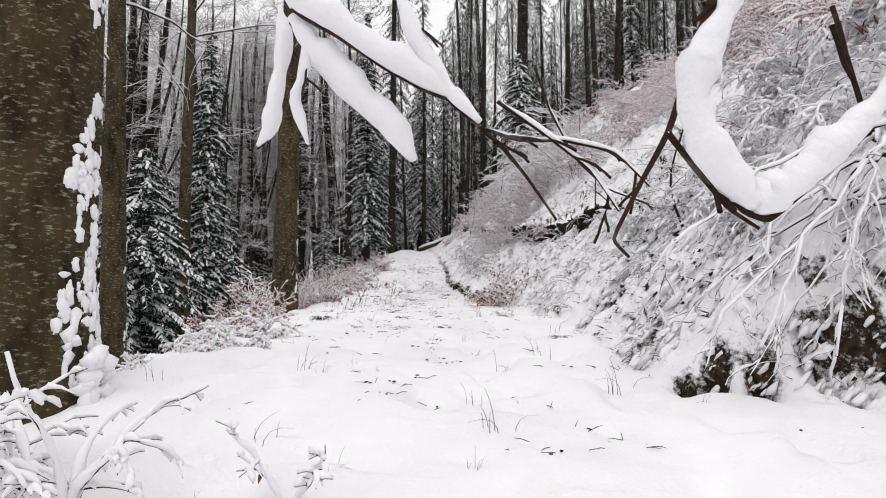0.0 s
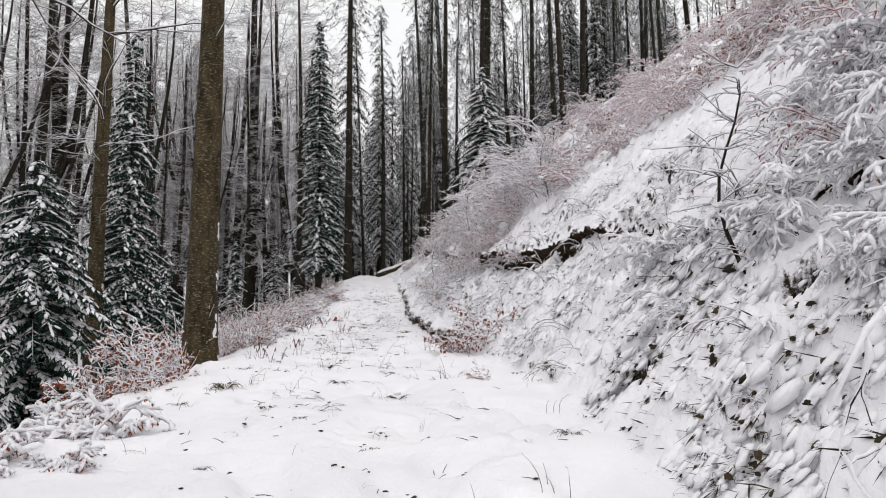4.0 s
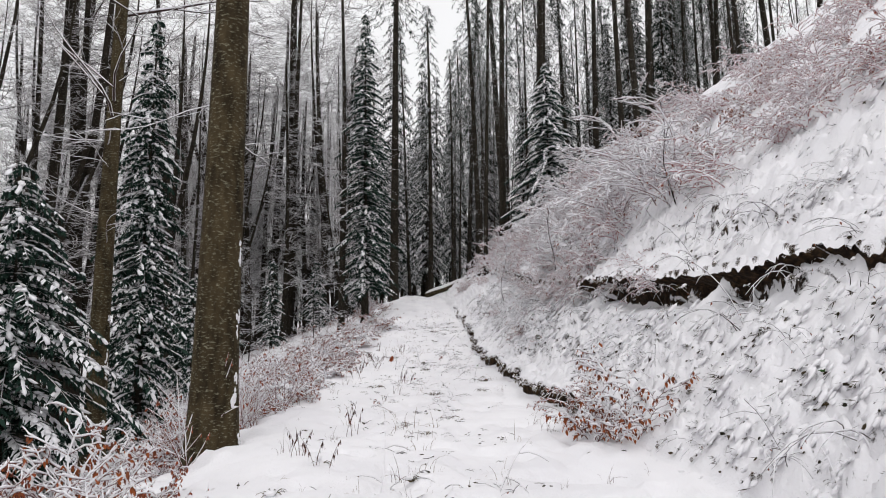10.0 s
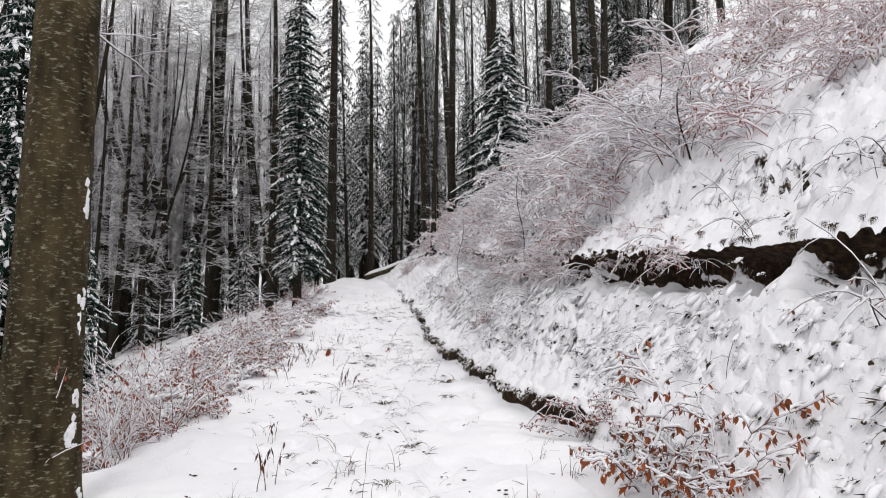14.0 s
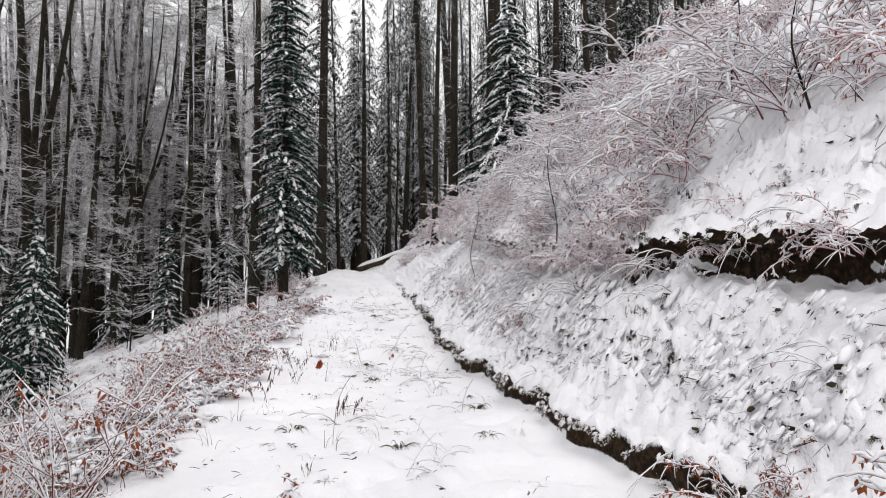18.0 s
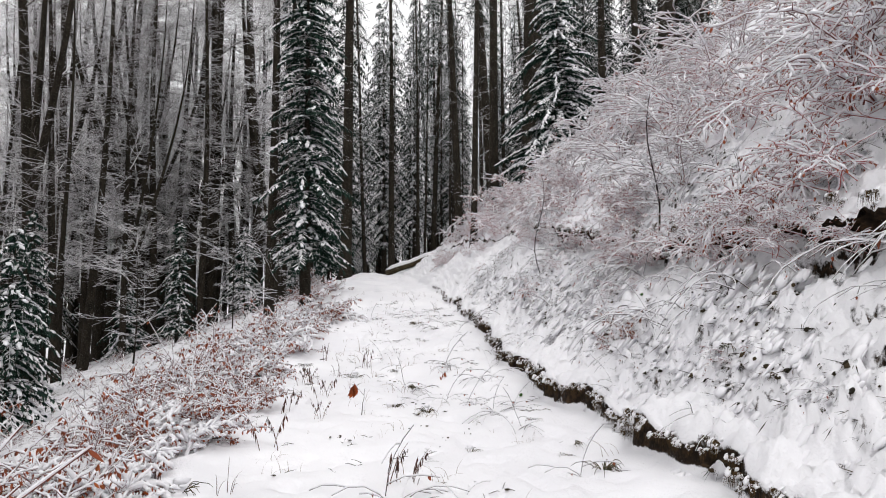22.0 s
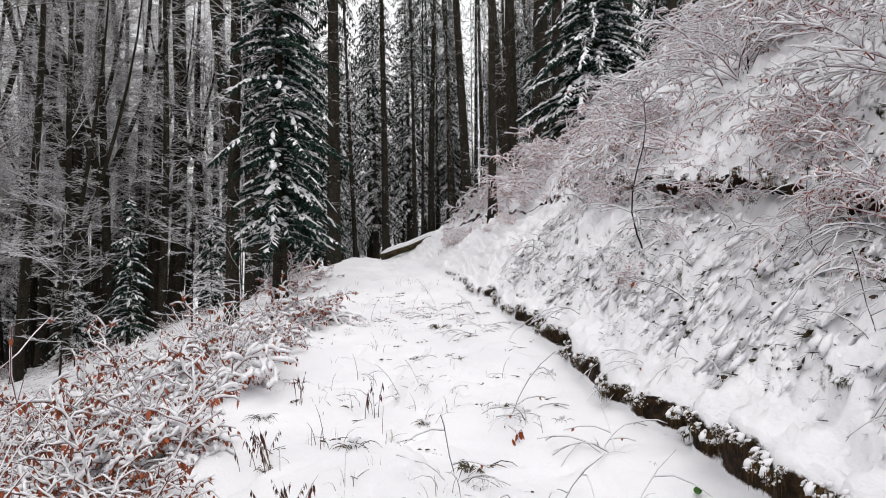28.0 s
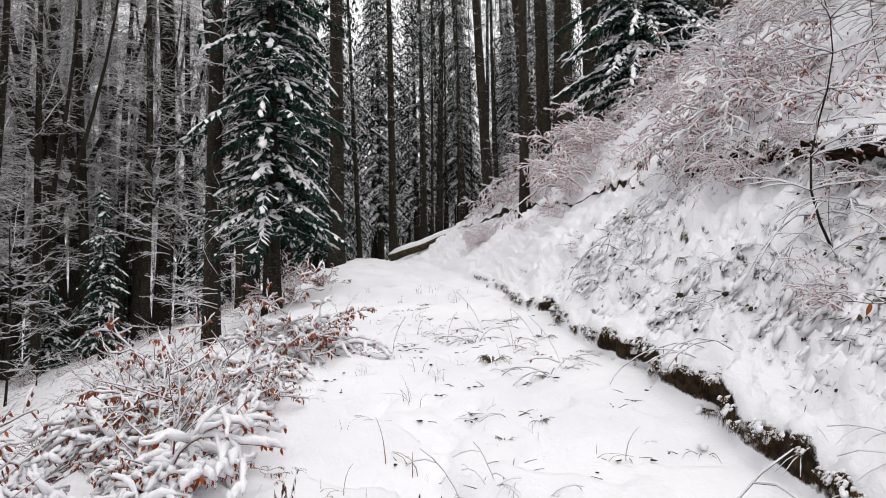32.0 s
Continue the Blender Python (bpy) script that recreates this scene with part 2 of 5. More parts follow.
def grow(wood, snow, p, way, length, r, rng, level, kids=3, droop=0.0, wander=0.25, snowy=1.0, sides=4, tips=None, flat=0.0, least=0.0022):
    """A branch with side branches; snow lies along its upper side."""
    n = (6 if level > 1 else (5 if level else 3)) + (2 if snowy > 1.0 else 0)
    pts, q, d = [p.copy()], p.copy(), way.normalized()
    for i in range(n):
        d = (d + Vector((rng.uniform(-wander, wander), rng.uniform(-wander, wander), rng.uniform(-wander, wander) * (1 - flat) - droop))).normalized()
        q = q + d * (length / n)
        pts.append(q.copy())
    rr = [max(r * (1 - 0.8 * i / n), least) for i in range(n + 1)]
    wood.tube(pts, rr, sides, cap=False)
    if snow is not None and snowy > 0:
        sp, sr = [], []
        for i, (a, b) in enumerate(zip(pts, rr)):
            t = (0.006 + b * 0.9) * snowy * (rng.choice((0.3, 0.7, 1.0, 1.4)) if snowy > 1.0 else rng.uniform(0.7, 1.3))
            if i in (0, n):
                t *= 0.5
            sp.append(a + Vector((0, 0, b * 0.9 + t * (0.8 if snowy < 1.5 else 0.95))))
            sr.append(t)
        snow.tube(sp, sr, max(sides, 4), cap=True)
    if tips is not None and level == 0:
        tips.append((pts[-1], d))
    if level > 0:
        for k in range(kids):
            f = (k + 0.6 + rng.random() * 0.6) / (kids + 0.6) * n
            i = min(int(f), n - 1)
            base = pts[i].lerp(pts[i + 1], f - i)
            along = (pts[i + 1] - pts[i]).normalized()
            side = along.cross(Vector((0, 0, 1)))
            side = side.normalized() if side.length > 0.05 else Vector((rng.uniform(-1, 1), rng.uniform(-1, 1), 0)).normalized()
            s = 1 if (k + rng.randrange(2)) % 2 else -1
            new_way = (along * rng.uniform(0.5, 1.0) + side * s * rng.uniform(0.5, 1.0) + Vector((0, 0, rng.uniform(-0.3, 0.4) * (1 - flat)))).normalized()
            grow(wood, snow, base, new_way, length * rng.uniform(0.35, 0.6) * (1.1 - 0.4 * f / n), max(rr[i] * 0.6, 0.0025), rng, level - 1,
                 kids, droop, wander, snowy, sides, tips, flat, least)


# ---- the lie of the land ----
LY = (-20.0, -8.0, 0.0, 2.4, 4.2, 5.4, 6.4, 7.2, 9.0, 12.0, 16.0, 19.5, 22.5, 26.7, 30.8, 41.0, 51.0, 75.0, 165.0)
TRAIL_Z = (0.4, 0.45, 0.5, 0.58, 1.0, 1.25, 1.38, 1.48, 1.6, 1.78, 1.87, 2.0, 2.2, 2.48, 3.3, 4.85, 5.95, 6.3, 9.0)
FOOT_X = (5.2, 4.9, 4.6, 4.5, 4.5, 4.3, 2.3, 2.1, 2.2, 2.2, 1.6, 1.25, 0.75, 0.45, 0.1, -0.6, -1.7, -3.0, -6.0)
LEFT_X = (-2.4, -2.4, -2.3, -2.3, -2.3, -2.3, -2.3, -2.3, -2.3, -2.35, -2.7, -3.2, -3.45, -3.45, -3.3, -3.3, -3.7, -7.0, -12.0)
BANK_U = (0.0, 0.15, 1.0, 2.0, 3.0, 4.5, 8.0, 15.0, 40.0, 200.0, 600.0)
BANK_V = (0.0, 0.2, 1.2, 2.25, 3.55, 4.9, 8.0, 13.0, 26.0, 60.0, 80.0)
_gy = np.arange(-20, 166, 0.25)


def _smooth(values):
    k = np.hanning(13)
    a = np.pad(np.interp(_gy, LY, values), 6, mode="edge")
    return np.convolve(a, k / k.sum(), "valid")


_zt, _xf, _xl = _smooth(TRAIL_Z), _smooth(FOOT_X), _smooth(LEFT_X)


def trail_z(y):
    return np.interp(y, _gy, _zt)


def foot_x(y):
    return np.interp(y, _gy, _xf)


def left_x(y):
    return np.interp(y, _gy, _xl)


def steepness(y):
    """How the bank's slope changes along the trail: it flattens towards the far end."""
    return np.interp(y, (0, 6, 9, 15, 32, 41, 50), (1.1, 1.1, 0.95, 1.0, 1.0, 0.8, 0.5))


def land(x, y):
    """Height of the ground, without its small lumps."""
    x, y = np.asarray(x, float), np.asarray(y, float)
    z, xf, xl = trail_z(y), foot_x(y), left_x(y)
    bank = np.interp(np.maximum(x - xf, 0), BANK_U, BANK_V) * steepness(y)
    d = np.maximum(xl - x, 0)
    drop = np.interp(d, (0, 0.5, 2.0, 5, 12, 30, 60, 120, 500), (0, -0.12, -0.75, -1.9, -4.2, -8.0, -7.0, 9.0, 110.0))
    return z + bank + drop


def at_ground(x, y, sink=0.0):
    return float(surface(x, y)) - sink


def value_noise(x, y, seed):
    """Smooth noise in 0..1 over arrays."""
    xi, yi = np.floor(x).astype(np.int64), np.floor(y).astype(np.int64)
    fx, fy = x - xi, y - yi
    fx, fy = fx * fx * (3 - 2 * fx), fy * fy * (3 - 2 * fy)

    def h(i, j):
        n = (i * 374761393 + j * 668265263 + seed * 974711) & 0x7FFFFFFF
        n = ((n ^ (n >> 13)) * 1274126177) & 0x7FFFFFFF
        return ((n ^ (n >> 16)) & 0xFFFF) / 65535.0

    a = h(xi, yi) * (1 - fx) + h(xi + 1, yi) * fx
    b = h(xi, yi + 1) * (1 - fx) + h(xi + 1, yi + 1) * fx
    return a * (1 - fy) + b * fy


def pillows(x, y, seed):
    """Rounded clods packed side by side: 1 on their tops, 0 in the clefts between them."""
    xi, yi = np.floor(x), np.floor(y)
    near = np.full(x.shape, 9.0)
    second = np.full(x.shape, 9.0)
    for i in (-1, 0, 1):
        for j in (-1, 0, 1):
            a, b = xi + i, yi + j
            h1 = np.modf(np.abs(np.sin(a * 127.1 + b * 311.7 + seed) * 43758.5453))[0]
            h2 = np.modf(np.abs(np.sin(a * 269.5 + b * 183.3 + seed * 1.7) * 43758.5453))[0]
            d = np.hypot(x - a - h1, y - b - h2)
            second = np.minimum(second, np.maximum(near, d))
            near = np.minimum(near, d)
    return np.clip((second - near) * 1.6, 0, 1) ** 0.6


def ledge(y):
    """How far the bank is undercut along its length."""
    return np.interp(y, (3, 5, 8, 9.5, 11.5, 13.0, 15.2, 17.2, 19.5, 21.5, 24, 29, 33), (0.3, 0.9, 0.9, 0.1, 0.1, 0.12, 0.4, 0.85, 0.9, 0.6, 0.5, 0.5, 0.15))


LIP = 1.87
HOLLOWS = ((3.38, 6.18, 0.12), (3.58, 6.0, 0.12), (3.8, 5.92, 0.11), (3.04, 6.25, 0.10), (2.76, 6.42, 0.09), (2.55, 6.48, 0.08), (3.6, 7.9, 0.2), (3.3, 8.3, 0.15), (3.95, 7.6, 0.22), (0.95, 39.2, 0.3), (2.5, 9.6, 0.1))


def surface(xx, yy):
    """Height of the snow with its drifts, clods and hollows."""
    xx, yy = np.asarray(xx, float), np.asarray(yy, float)
    xl, xf = left_x(yy), foot_x(yy)
    zz = land(xx, yy)
    u, d = np.maximum(xx - xf, 0), np.maximum(xl - xx, 0)
    zz = zz + (value_noise(xx * 0.9, yy * 0.7, 1) - 0.5) * 0.12 + (value_noise(xx * 2.7, yy * 2.3, 2) - 0.5) * 0.06
    zz += (value_noise(xx * 7, yy * 6, 3) - 0.5) * 0.022
    # old half-filled footprints along the trail
    on = np.clip((xx - xl) / 0.8, 0, 1) * np.clip((xf - xx) / 0.5, 0, 1)
    zz -= on * np.clip((value_noise(xx * 2.6 + 4, yy * 2.0, 12) - 0.60) / 0.1, 0, 1) * 0.08
    zz -= on * np.clip((value_noise(xx * 6.5 + 1, yy * 5.0, 52) - 0.7) / 0.08, 0, 1) * 0.035
    rough = np.clip(u / 0.3, 0, 1) * np.clip((16 - u) / 8, 0, 1) * (1 - 0.75 * np.exp(-((u - LIP) / 0.4) ** 2) * ledge(yy))
    lump = np.abs(value_noise(xx * 2.2 + 5, yy * 1.9, 4) - 0.5) * 2
    lump2 = np.abs(value_noise(xx * 5.2, yy * 4.6 + 3, 5) - 0.5) * 2
    lump3 = np.abs(value_noise(xx * 10.5, yy * 9.5 + 8, 15) - 0.5) * 2
    patch = np.clip(value_noise(xx * 0.8 + 3, yy * 0.7, 16) * 1.9 - 0.25, 0.4, 1.2)
    clod = np.clip(value_noise(xx * 0.9 + 7, yy * 0.8, 18) * 1.9 - 0.2, 0.5, 1.1) * (u < 7)
    zz += rough * (0.20 * (0.5 - lump) + patch * (0.13 * (0.5 - lump2) + 0.07 * (0.5 - lump3)) - clod * 0.18 * (1 - pillows(xx * 5.6 + lump2 * 0.5, yy * 4.6 + lump3 * 0.4, 3.3)) - (u < 5) * 0.085 * (1 - pillows(xx * 10.5 + lump * 0.6, yy * 8.5 + lump2 * 0.5, 7.1)))
    hole = np.clip((value_noise(xx * 7.5 + 9, yy * 6.4, 6) - 0.62) / 0.10, 0, 1)
    zz -= rough * patch * hole * 0.05
    pit = np.clip((value_noise(xx * 10.5 + 2, yy * 8.7 + 6, 46) - 0.66) / 0.08, 0, 1)
    zz -= rough * (u < 7) * pit * 0.045
    # dug-out hollows under roots
    for hx, hy, hr in HOLLOWS:
        zz -= 0.6 * np.exp(-(((xx - hx) / hr) ** 2 + ((yy - hy) / (1.6 * hr)) ** 2))
    low = np.clip(d / 0.8, 0, 1) * np.clip((30 - d) / 20, 0, 1)
    zz += low * ((value_noise(xx * 3.1, yy * 3.3, 7) - 0.5) * 0.22 + (value_noise(xx * 8, yy * 8, 17) - 0.5) * 0.07)
    # a worn hollow along the trail
    cx = xl + (xf - xl) * 0.62
    return zz - np.exp(-((xx - cx) / 0.45) ** 2) * 0.06


def foot_edge(y):
    """How marked the bare step at the foot of the bank is."""
    return np.interp(y, (10, 15, 19, 25, 30, 44), (0.0, 0.2, 0.9, 0.95, 0.7, 0.2)) * np.clip(2.4 * value_noise(y * 1.6, y * 0 + 4, 10) - 0.2, 0.6, 1.2) * (0.55 + 0.8 * value_noise(y * 5.3, y * 0 + 2, 13))


def foot_shift(y):
    """The foot of the bank swings in and out a little."""
    return 0.24 * (value_noise(y * 1.2, y * 0 + 14, 20) - 0.5) + 0.2 * (value_noise(y * 3.7, y * 0 + 11, 21) - 0.5)


STEP_Y, STEP_H = (15, 18, 22, 26, 31), (0.04, 0.11, 0.14, 0.15, 0.10)


def build_ground():
    ys = np.concatenate([np.linspace(-60, -4, 12), np.arange(-3, 3, 0.12), np.arange(3, 32, 0.048), np.arange(32, 34, 0.07), np.arange(34, 36, 0.12), np.arange(36, 60, 0.3), np.arange(60, 110, 1.5), np.array([115, 125, 140, 170, 220, 300, 420, 600])])
    left = np.concatenate([-np.array([500, 300, 180, 120, 80, 60, 48, 38, 31, 26, 22, 18.5, 15.5, 13, 11, 9.5, 8.2]), -np.arange(7.2, 0, -0.14)])
    trail = np.linspace(0, 1, 62)
    bank = np.concatenate([np.arange(0.04, 2.6, 0.034), np.arange(2.62, 3.4, 0.045), np.arange(3.42, 5.5, 0.08), np.arange(5.6, 10, 0.16), np.arange(10.3, 20, 0.6), np.array([22, 25, 29, 34, 42, 55, 75, 110, 170, 300, 500])])
    cols = len(left) + len(trail) + len(bank)
    yy = np.repeat(ys[:, None], cols, 1)
    xl, xf = left_x(ys)[:, None], foot_x(ys)[:, None]
    xx = np.concatenate([xl + left[None, :], xl + (xf - xl) * trail[None, :], xf + bank[None, :]], 1)
    zz = surface(xx, yy)
    u = np.maximum(xx - xf, 0)
    # the undercut ledge: soil falls back under an overhanging lip
    lg = ledge(yy) * np.clip(1.9 * value_noise(yy * 1.1, yy * 0 + 2, 8) + 0.05, 0.25, 1.15) * (0.7 + 0.6 * value_noise(yy * 4.1, yy * 0 + 6, 28))
    g = u - LIP
    floor_in = np.clip((g + 0.55) / 0.27, 0, 1) * (g <= 0)
    wall = np.clip((g + 0.28) / 0.28, 0, 1) * (g <= 0)
    back = np.where((g > 0) & (g < 0.6), 1 - g / 0.6, 0.0)
    xx = xx + lg * (floor_in * 0.42 - wall * 0.26 - back * 0.34)
    zz += lg * (wall * 0.08 - floor_in * 0.08 + back * 0.12)
    xx = xx + np.exp(-(g / 0.7) ** 2) * (0.5 * value_noise(yy * 0.6, yy * 0 + 7, 9) - 0.25 + 0.12 * value_noise(yy * 1.9, yy * 0 + 9, 19))
    zz += np.exp(-(g / 0.5) ** 2) * (0.3 * value_noise(yy * 0.8, yy * 0 + 5, 29) - 0.15) * np.clip(lg, 0, 1)
    # the trodden foot of the bank: a low bare step
    edge = foot_edge(yy)
    step = np.where(u < 0.15, np.clip((u - 0.02) / 0.11, 0, 1), np.exp(-((u - 0.15) / 0.22) ** 2)) * (u > 0)
    zz += step * edge * np.interp(yy, STEP_Y, STEP_H)
    xx = xx - step * edge * 0.10 - np.exp(-(u / 0.5) ** 2) * foot_shift(yy)
    nv, nr = cols, len(ys)
    verts = np.stack([xx, yy, zz], -1).reshape(-1, 3)
    i = (np.arange(nr - 1)[:, None] * nv + np.arange(nv - 1)[None, :]).reshape(-1)
    faces = np.stack([i, i + 1, i + 1 + nv, i + nv], 1)
    me = bpy.data.meshes.new("ground")
    me.from_pydata(verts.tolist(), [], faces.tolist())
    me.polygons.foreach_set("use_smooth", [True] * len(me.polygons))
    me.materials.append(M_GROUND)
    me.update()
    return tagged(new("ground", me), "snow-covered forest floor with a trail and a steep bank", "ground", kind="structure")


build_ground()


# ---- trees ----
def bent_trunk(height, r, rng, lean=(0, 0), wob=0.12, rings=16):
    pts, rad = [], []
    ax, ay = rng.uniform(0, 6.3), rng.uniform(0, 6.3)
    for i in range(rings + 1):
        f = i / rings
        h = height * f ** 1.35
        w = wob * (h / height)
        pts.append(Vector((lean[0] * h + w * math.sin(ax + f * 4), lean[1] * h + w * math.sin(ay + f * 3.5), h)))
        flare = 0.35 * math.exp(-h / 0.35)
        rad.append(r * (1 + flare) * (1 - 0.72 * f ** 1.2) if i else r * 1.45)
    pts[0].z -= 0.5
    rad[-1] = r * 0.03
    return pts, rad


def on_trunk(pts, rad, h):
    for a, b, ra, rb in zip(pts, pts[1:], rad, rad[1:]):
        if a.z <= h <= b.z:
            f = (h - a.z) / (b.z - a.z)
            return a.lerp(b, f), ra + (rb - ra) * f
    return pts[-1], rad[-1]


def beech(name, height, r, seed, lean=(0, 0), low=3.0, limbs=26, spray=4, fork=0.0, mat=None, label="", group="", m=None, patches=0, rimed=True, sprays=0, wob=0.12):
    """A bare beech: smooth trunk, rising limbs, fine twigs white with rime."""
    rng = random.Random(seed)
    tree = thing(name, m or Matrix(), label, "tree", group)
    pts, rad = bent_trunk(height, r, rng, lean, wob)
    trunk = Geo()
    trunk.tube(pts, rad, 14)
    for spread in ((0.25, 0.16) if wob > 0.2 else (0.25,)) if fork else ():
        p, q = on_trunk(pts, rad, fork)
        a = rng.uniform(0, 6.3)
        way = Vector((spread * math.cos(a), spread * math.sin(a), 1))
        fp = [p + Vector((way.x * math.sin(k / 8 * 1.8), way.y * math.sin(k / 8 * 1.8), k / 8)) * (height - fork) * 0.95 for k in range(9)]
        trunk.tube(fp, [q * 0.75 * (1 - 0.12 * k) for k in range(9)], 10)
    part("trunk", trunk, mat or M_BEECH, tree)
    wood, snow = Geo(), Geo() if rimed else None
    for k in range(limbs):
        h = low + (height - low) * ((k + rng.random()) / limbs) ** 1.1
        p, q = on_trunk(pts, rad, h)
        a = rng.uniform(0, 6.3)
        thin = rng.random() < 0.6 or h < height * 0.4
        length = (rng.uniform(1.0, 2.6) if thin else rng.uniform(2.4, 4.2))
        rise = rng.uniform(-0.1, 0.5) if thin else rng.uniform(0.4, 1.3)
        grow(wood, snow, p, Vector((math.cos(a), math.sin(a), rise)), length * (1 if thin or wob < 0.2 else 1.5), min(q * 0.4, 0.011 if thin else 0.045), rng, 2, spray, 0.0, 0.22, 0.6, 3, None, 0.0, 0.0022 if rimed else 0.010)
    for k in range(sprays):
        # fine level sprays all the way up the stem
        p, q = on_trunk(pts, rad, low + (height - low) * ((k + rng.random()) / sprays) ** 0.9)
        a = rng.uniform(0, 6.3)
        grow(wood, None, p, Vector((math.cos(a), math.sin(a), rng.uniform(-0.05, 0.55))), rng.uniform(1.2, 3.8), 0.017, rng, 2, 5, 0.02, 0.24, 0, 3, None, 0.4, 0.009)
    part("crown", wood, M_TWIG if rimed else M_SHADE_TWIG, tree, "bare dark branches white with rime", True, "stuff")
    if rimed:
        part("branch_snow", snow, M_SNOW, tree, "snow lying along the branches", True, "stuff")
    if patches:
        ps = Geo()
        for k in range(patches):
            h0, a0 = rng.uniform(0.1, 3.8), rng.gauss(-0.05, 0.2)
            tall = rng.uniform(0.03, 0.22)
            for j in range(rng.randrange(9, 18)):
                h = max(h0 + rng.gauss(0, tall), 0.05)
                p, q = on_trunk(pts, rad, h)
                a = a0 + rng.gauss(0, 0.07) + 0.3 * (h - h0)
                c = p + Vector((math.cos(a), math.sin(a), 0)) * q * 0.985
                ps.blob(c, q * rng.uniform(0.04, 0.13), 0.010 * rng.uniform(0.7, 1.6), q * rng.uniform(0.06, 0.2), rng, a + 1.57, None, 0.6)
        if patches > 20:
            for k in range(16):
                a = rng.gauss(-0.1, 0.2)
                p, q = on_trunk(pts, rad, 0.35)
                ps.blob(p + Vector((math.cos(a), math.sin(a), 0)) * q * 1.1 + Vector((0, 0, rng.uniform(-0.2, 0.22))), 0.10 * rng.uniform(0.6, 1.3), 0.06, 0.09 * rng.uniform(0.6, 1.3), rng, a + 1.57, None, 0.5)
        part("bark_snow", ps, M_SNOW, tree, "snow stuck to the bark", True, "stuff")
    return tree


def spruce(name, height, spread, seed, label="", group="", m=None, bare=0.0, laden=1.0, gap=0.25, r=None, drop=0.68, mat=None):
    """A spruce: whorls of drooping boughs, each a hanging fan of needle fronds under a ridge of lumpy snow."""
    rng = random.Random(seed)
    tree = thing(name, m or Matrix(), label, "tree", group)
    r = r or height * 0.011 + 0.02
    trunk = Geo()
    pts, rad = bent_trunk(height, r, rng, (0, 0), 0.05, 12)
    rad = [a * (1 - 0.6 * i / 12) for i, a in enumerate(rad)]
    trunk.tube(pts, rad, 8)
    part("trunk", trunk, M_BARK, tree)
    needles, snow, wood = Geo(), Geo(), Geo()
    low = max(bare, 0.15)
    tiers = int((height - low) / gap)
    for k in range(tiers):
        f = (k + rng.uniform(-0.3, 0.3)) / tiers
        h = low + (height - low) * max(f, 0)
        reach = spread * (1 - max(f, 0) ** 1.9) ** 0.9 * rng.uniform(0.7, 1.15) + 0.1
        count = 4 if reach < 0.5 else 7
        off = rng.uniform(0, 6.3)
        for j in range(count):
            a = off + 6.283 * (j + rng.uniform(-0.4, 0.4)) / count
            out = Vector((math.cos(a), math.sin(a), 0))
            side = Vector((-out.y, out.x, 0))
            base = on_trunk(pts, rad, h + rng.uniform(-0.12, 0.12))[0]
            ln = reach * rng.uniform(0.5, 1.15)
            sag = drop * rng.uniform(0.6, 1.3)
            n = max(3, int(ln / 0.13))
            path = [base + out * ln * (i / n) + Vector((0, 0, ln * (0.16 * (i / n) - sag * (i / n) ** 1.8))) for i in range(n + 1)]
            wood.tube(path, [0.014 * (1 - 0.7 * i / n) for i in range(n + 1)], 3, cap=False)
            load = laden * rng.uniform(0.25, 0.85)
            for i in range(1, n + 1):
                t = i / n
                w = min((0.22 * ln * (1 - t) ** 0.5 * min(1, t * 3) + 0.08) * rng.uniform(0.7, 1.3), 0.28)
                c = path[i]
                slope = (path[i] - path[i - 1]).normalized()
                for e in (-1, 1):
                    way = (side * e * rng.uniform(0.6, 1) + slope * rng.uniform(0.6, 1.0) + Vector((0, 0, rng.uniform(-0.55, -0.15)))).normalized()
                    needles.blade(c, way, Vector((rng.uniform(-0.3, 0.3), rng.uniform(-0.3, 0.3), 1)).normalized(), w * 1.1, 0.04 + w * 0.3)
                    if rng.random() < load * 1.3:
                        snow.blade(c + Vector((0, 0, 0.018)), way, Vector((rng.uniform(-0.2, 0.2), rng.uniform(-0.2, 0.2), 1)).normalized(), w * rng.uniform(0.7, 1.15), 0.035 + w * 0.2)
                    for q in (0.1, 0.5, 0.9):
                        hang = (way * 0.5 + Vector((rng.uniform(-0.4, 0.4), rng.uniform(-0.4, 0.4), -1))).normalized()
                        needles.blade(c + way * w * q, hang, Vector((rng.uniform(-1, 1), rng.uniform(-1, 1), 0.3)).normalized(), rng.uniform(0.07, 0.17), rng.uniform(0.03, 0.055))
                if rng.random() < load:
                    z = rng.uniform(0.025, 0.06) * (0.6 + 0.5 * load)
                    e = rng.uniform(-0.35, 0.35)
                    snow.blob(c + side * e * w + Vector((0, 0, z * 0.5)), ln / n * rng.uniform(0.45, 0.85), rng.uniform(0.03, 0.075), z * rng.uniform(0.5, 0.9), rng, a + e, (slope.z / max(slope.xy.length, 0.3), 0), 0.5)
                    if w > 0.14 and rng.random() < 0.3:
                        e = rng.choice((-1, 1))
                        snow.blob(c + side * e * w * 0.8 + out * w * 0.5 + Vector((0, 0, -w * 0.25)), rng.uniform(0.05, 0.11), rng.uniform(0.03, 0.05), z * 0.7, rng, a + e * 0.8, (-0.5, 0), 0.45)
    part("limb_wood", wood, M_BARK, tree, "", True, "stuff")
    part("needle_mass", needles, mat or M_NEEDLE, tree, "dark green needle sprays", False, "stuff")
    if laden > 0:
        part("snow_load", snow, M_SNOW, tree, "pads of snow on the boughs", True, "stuff")
    return tree


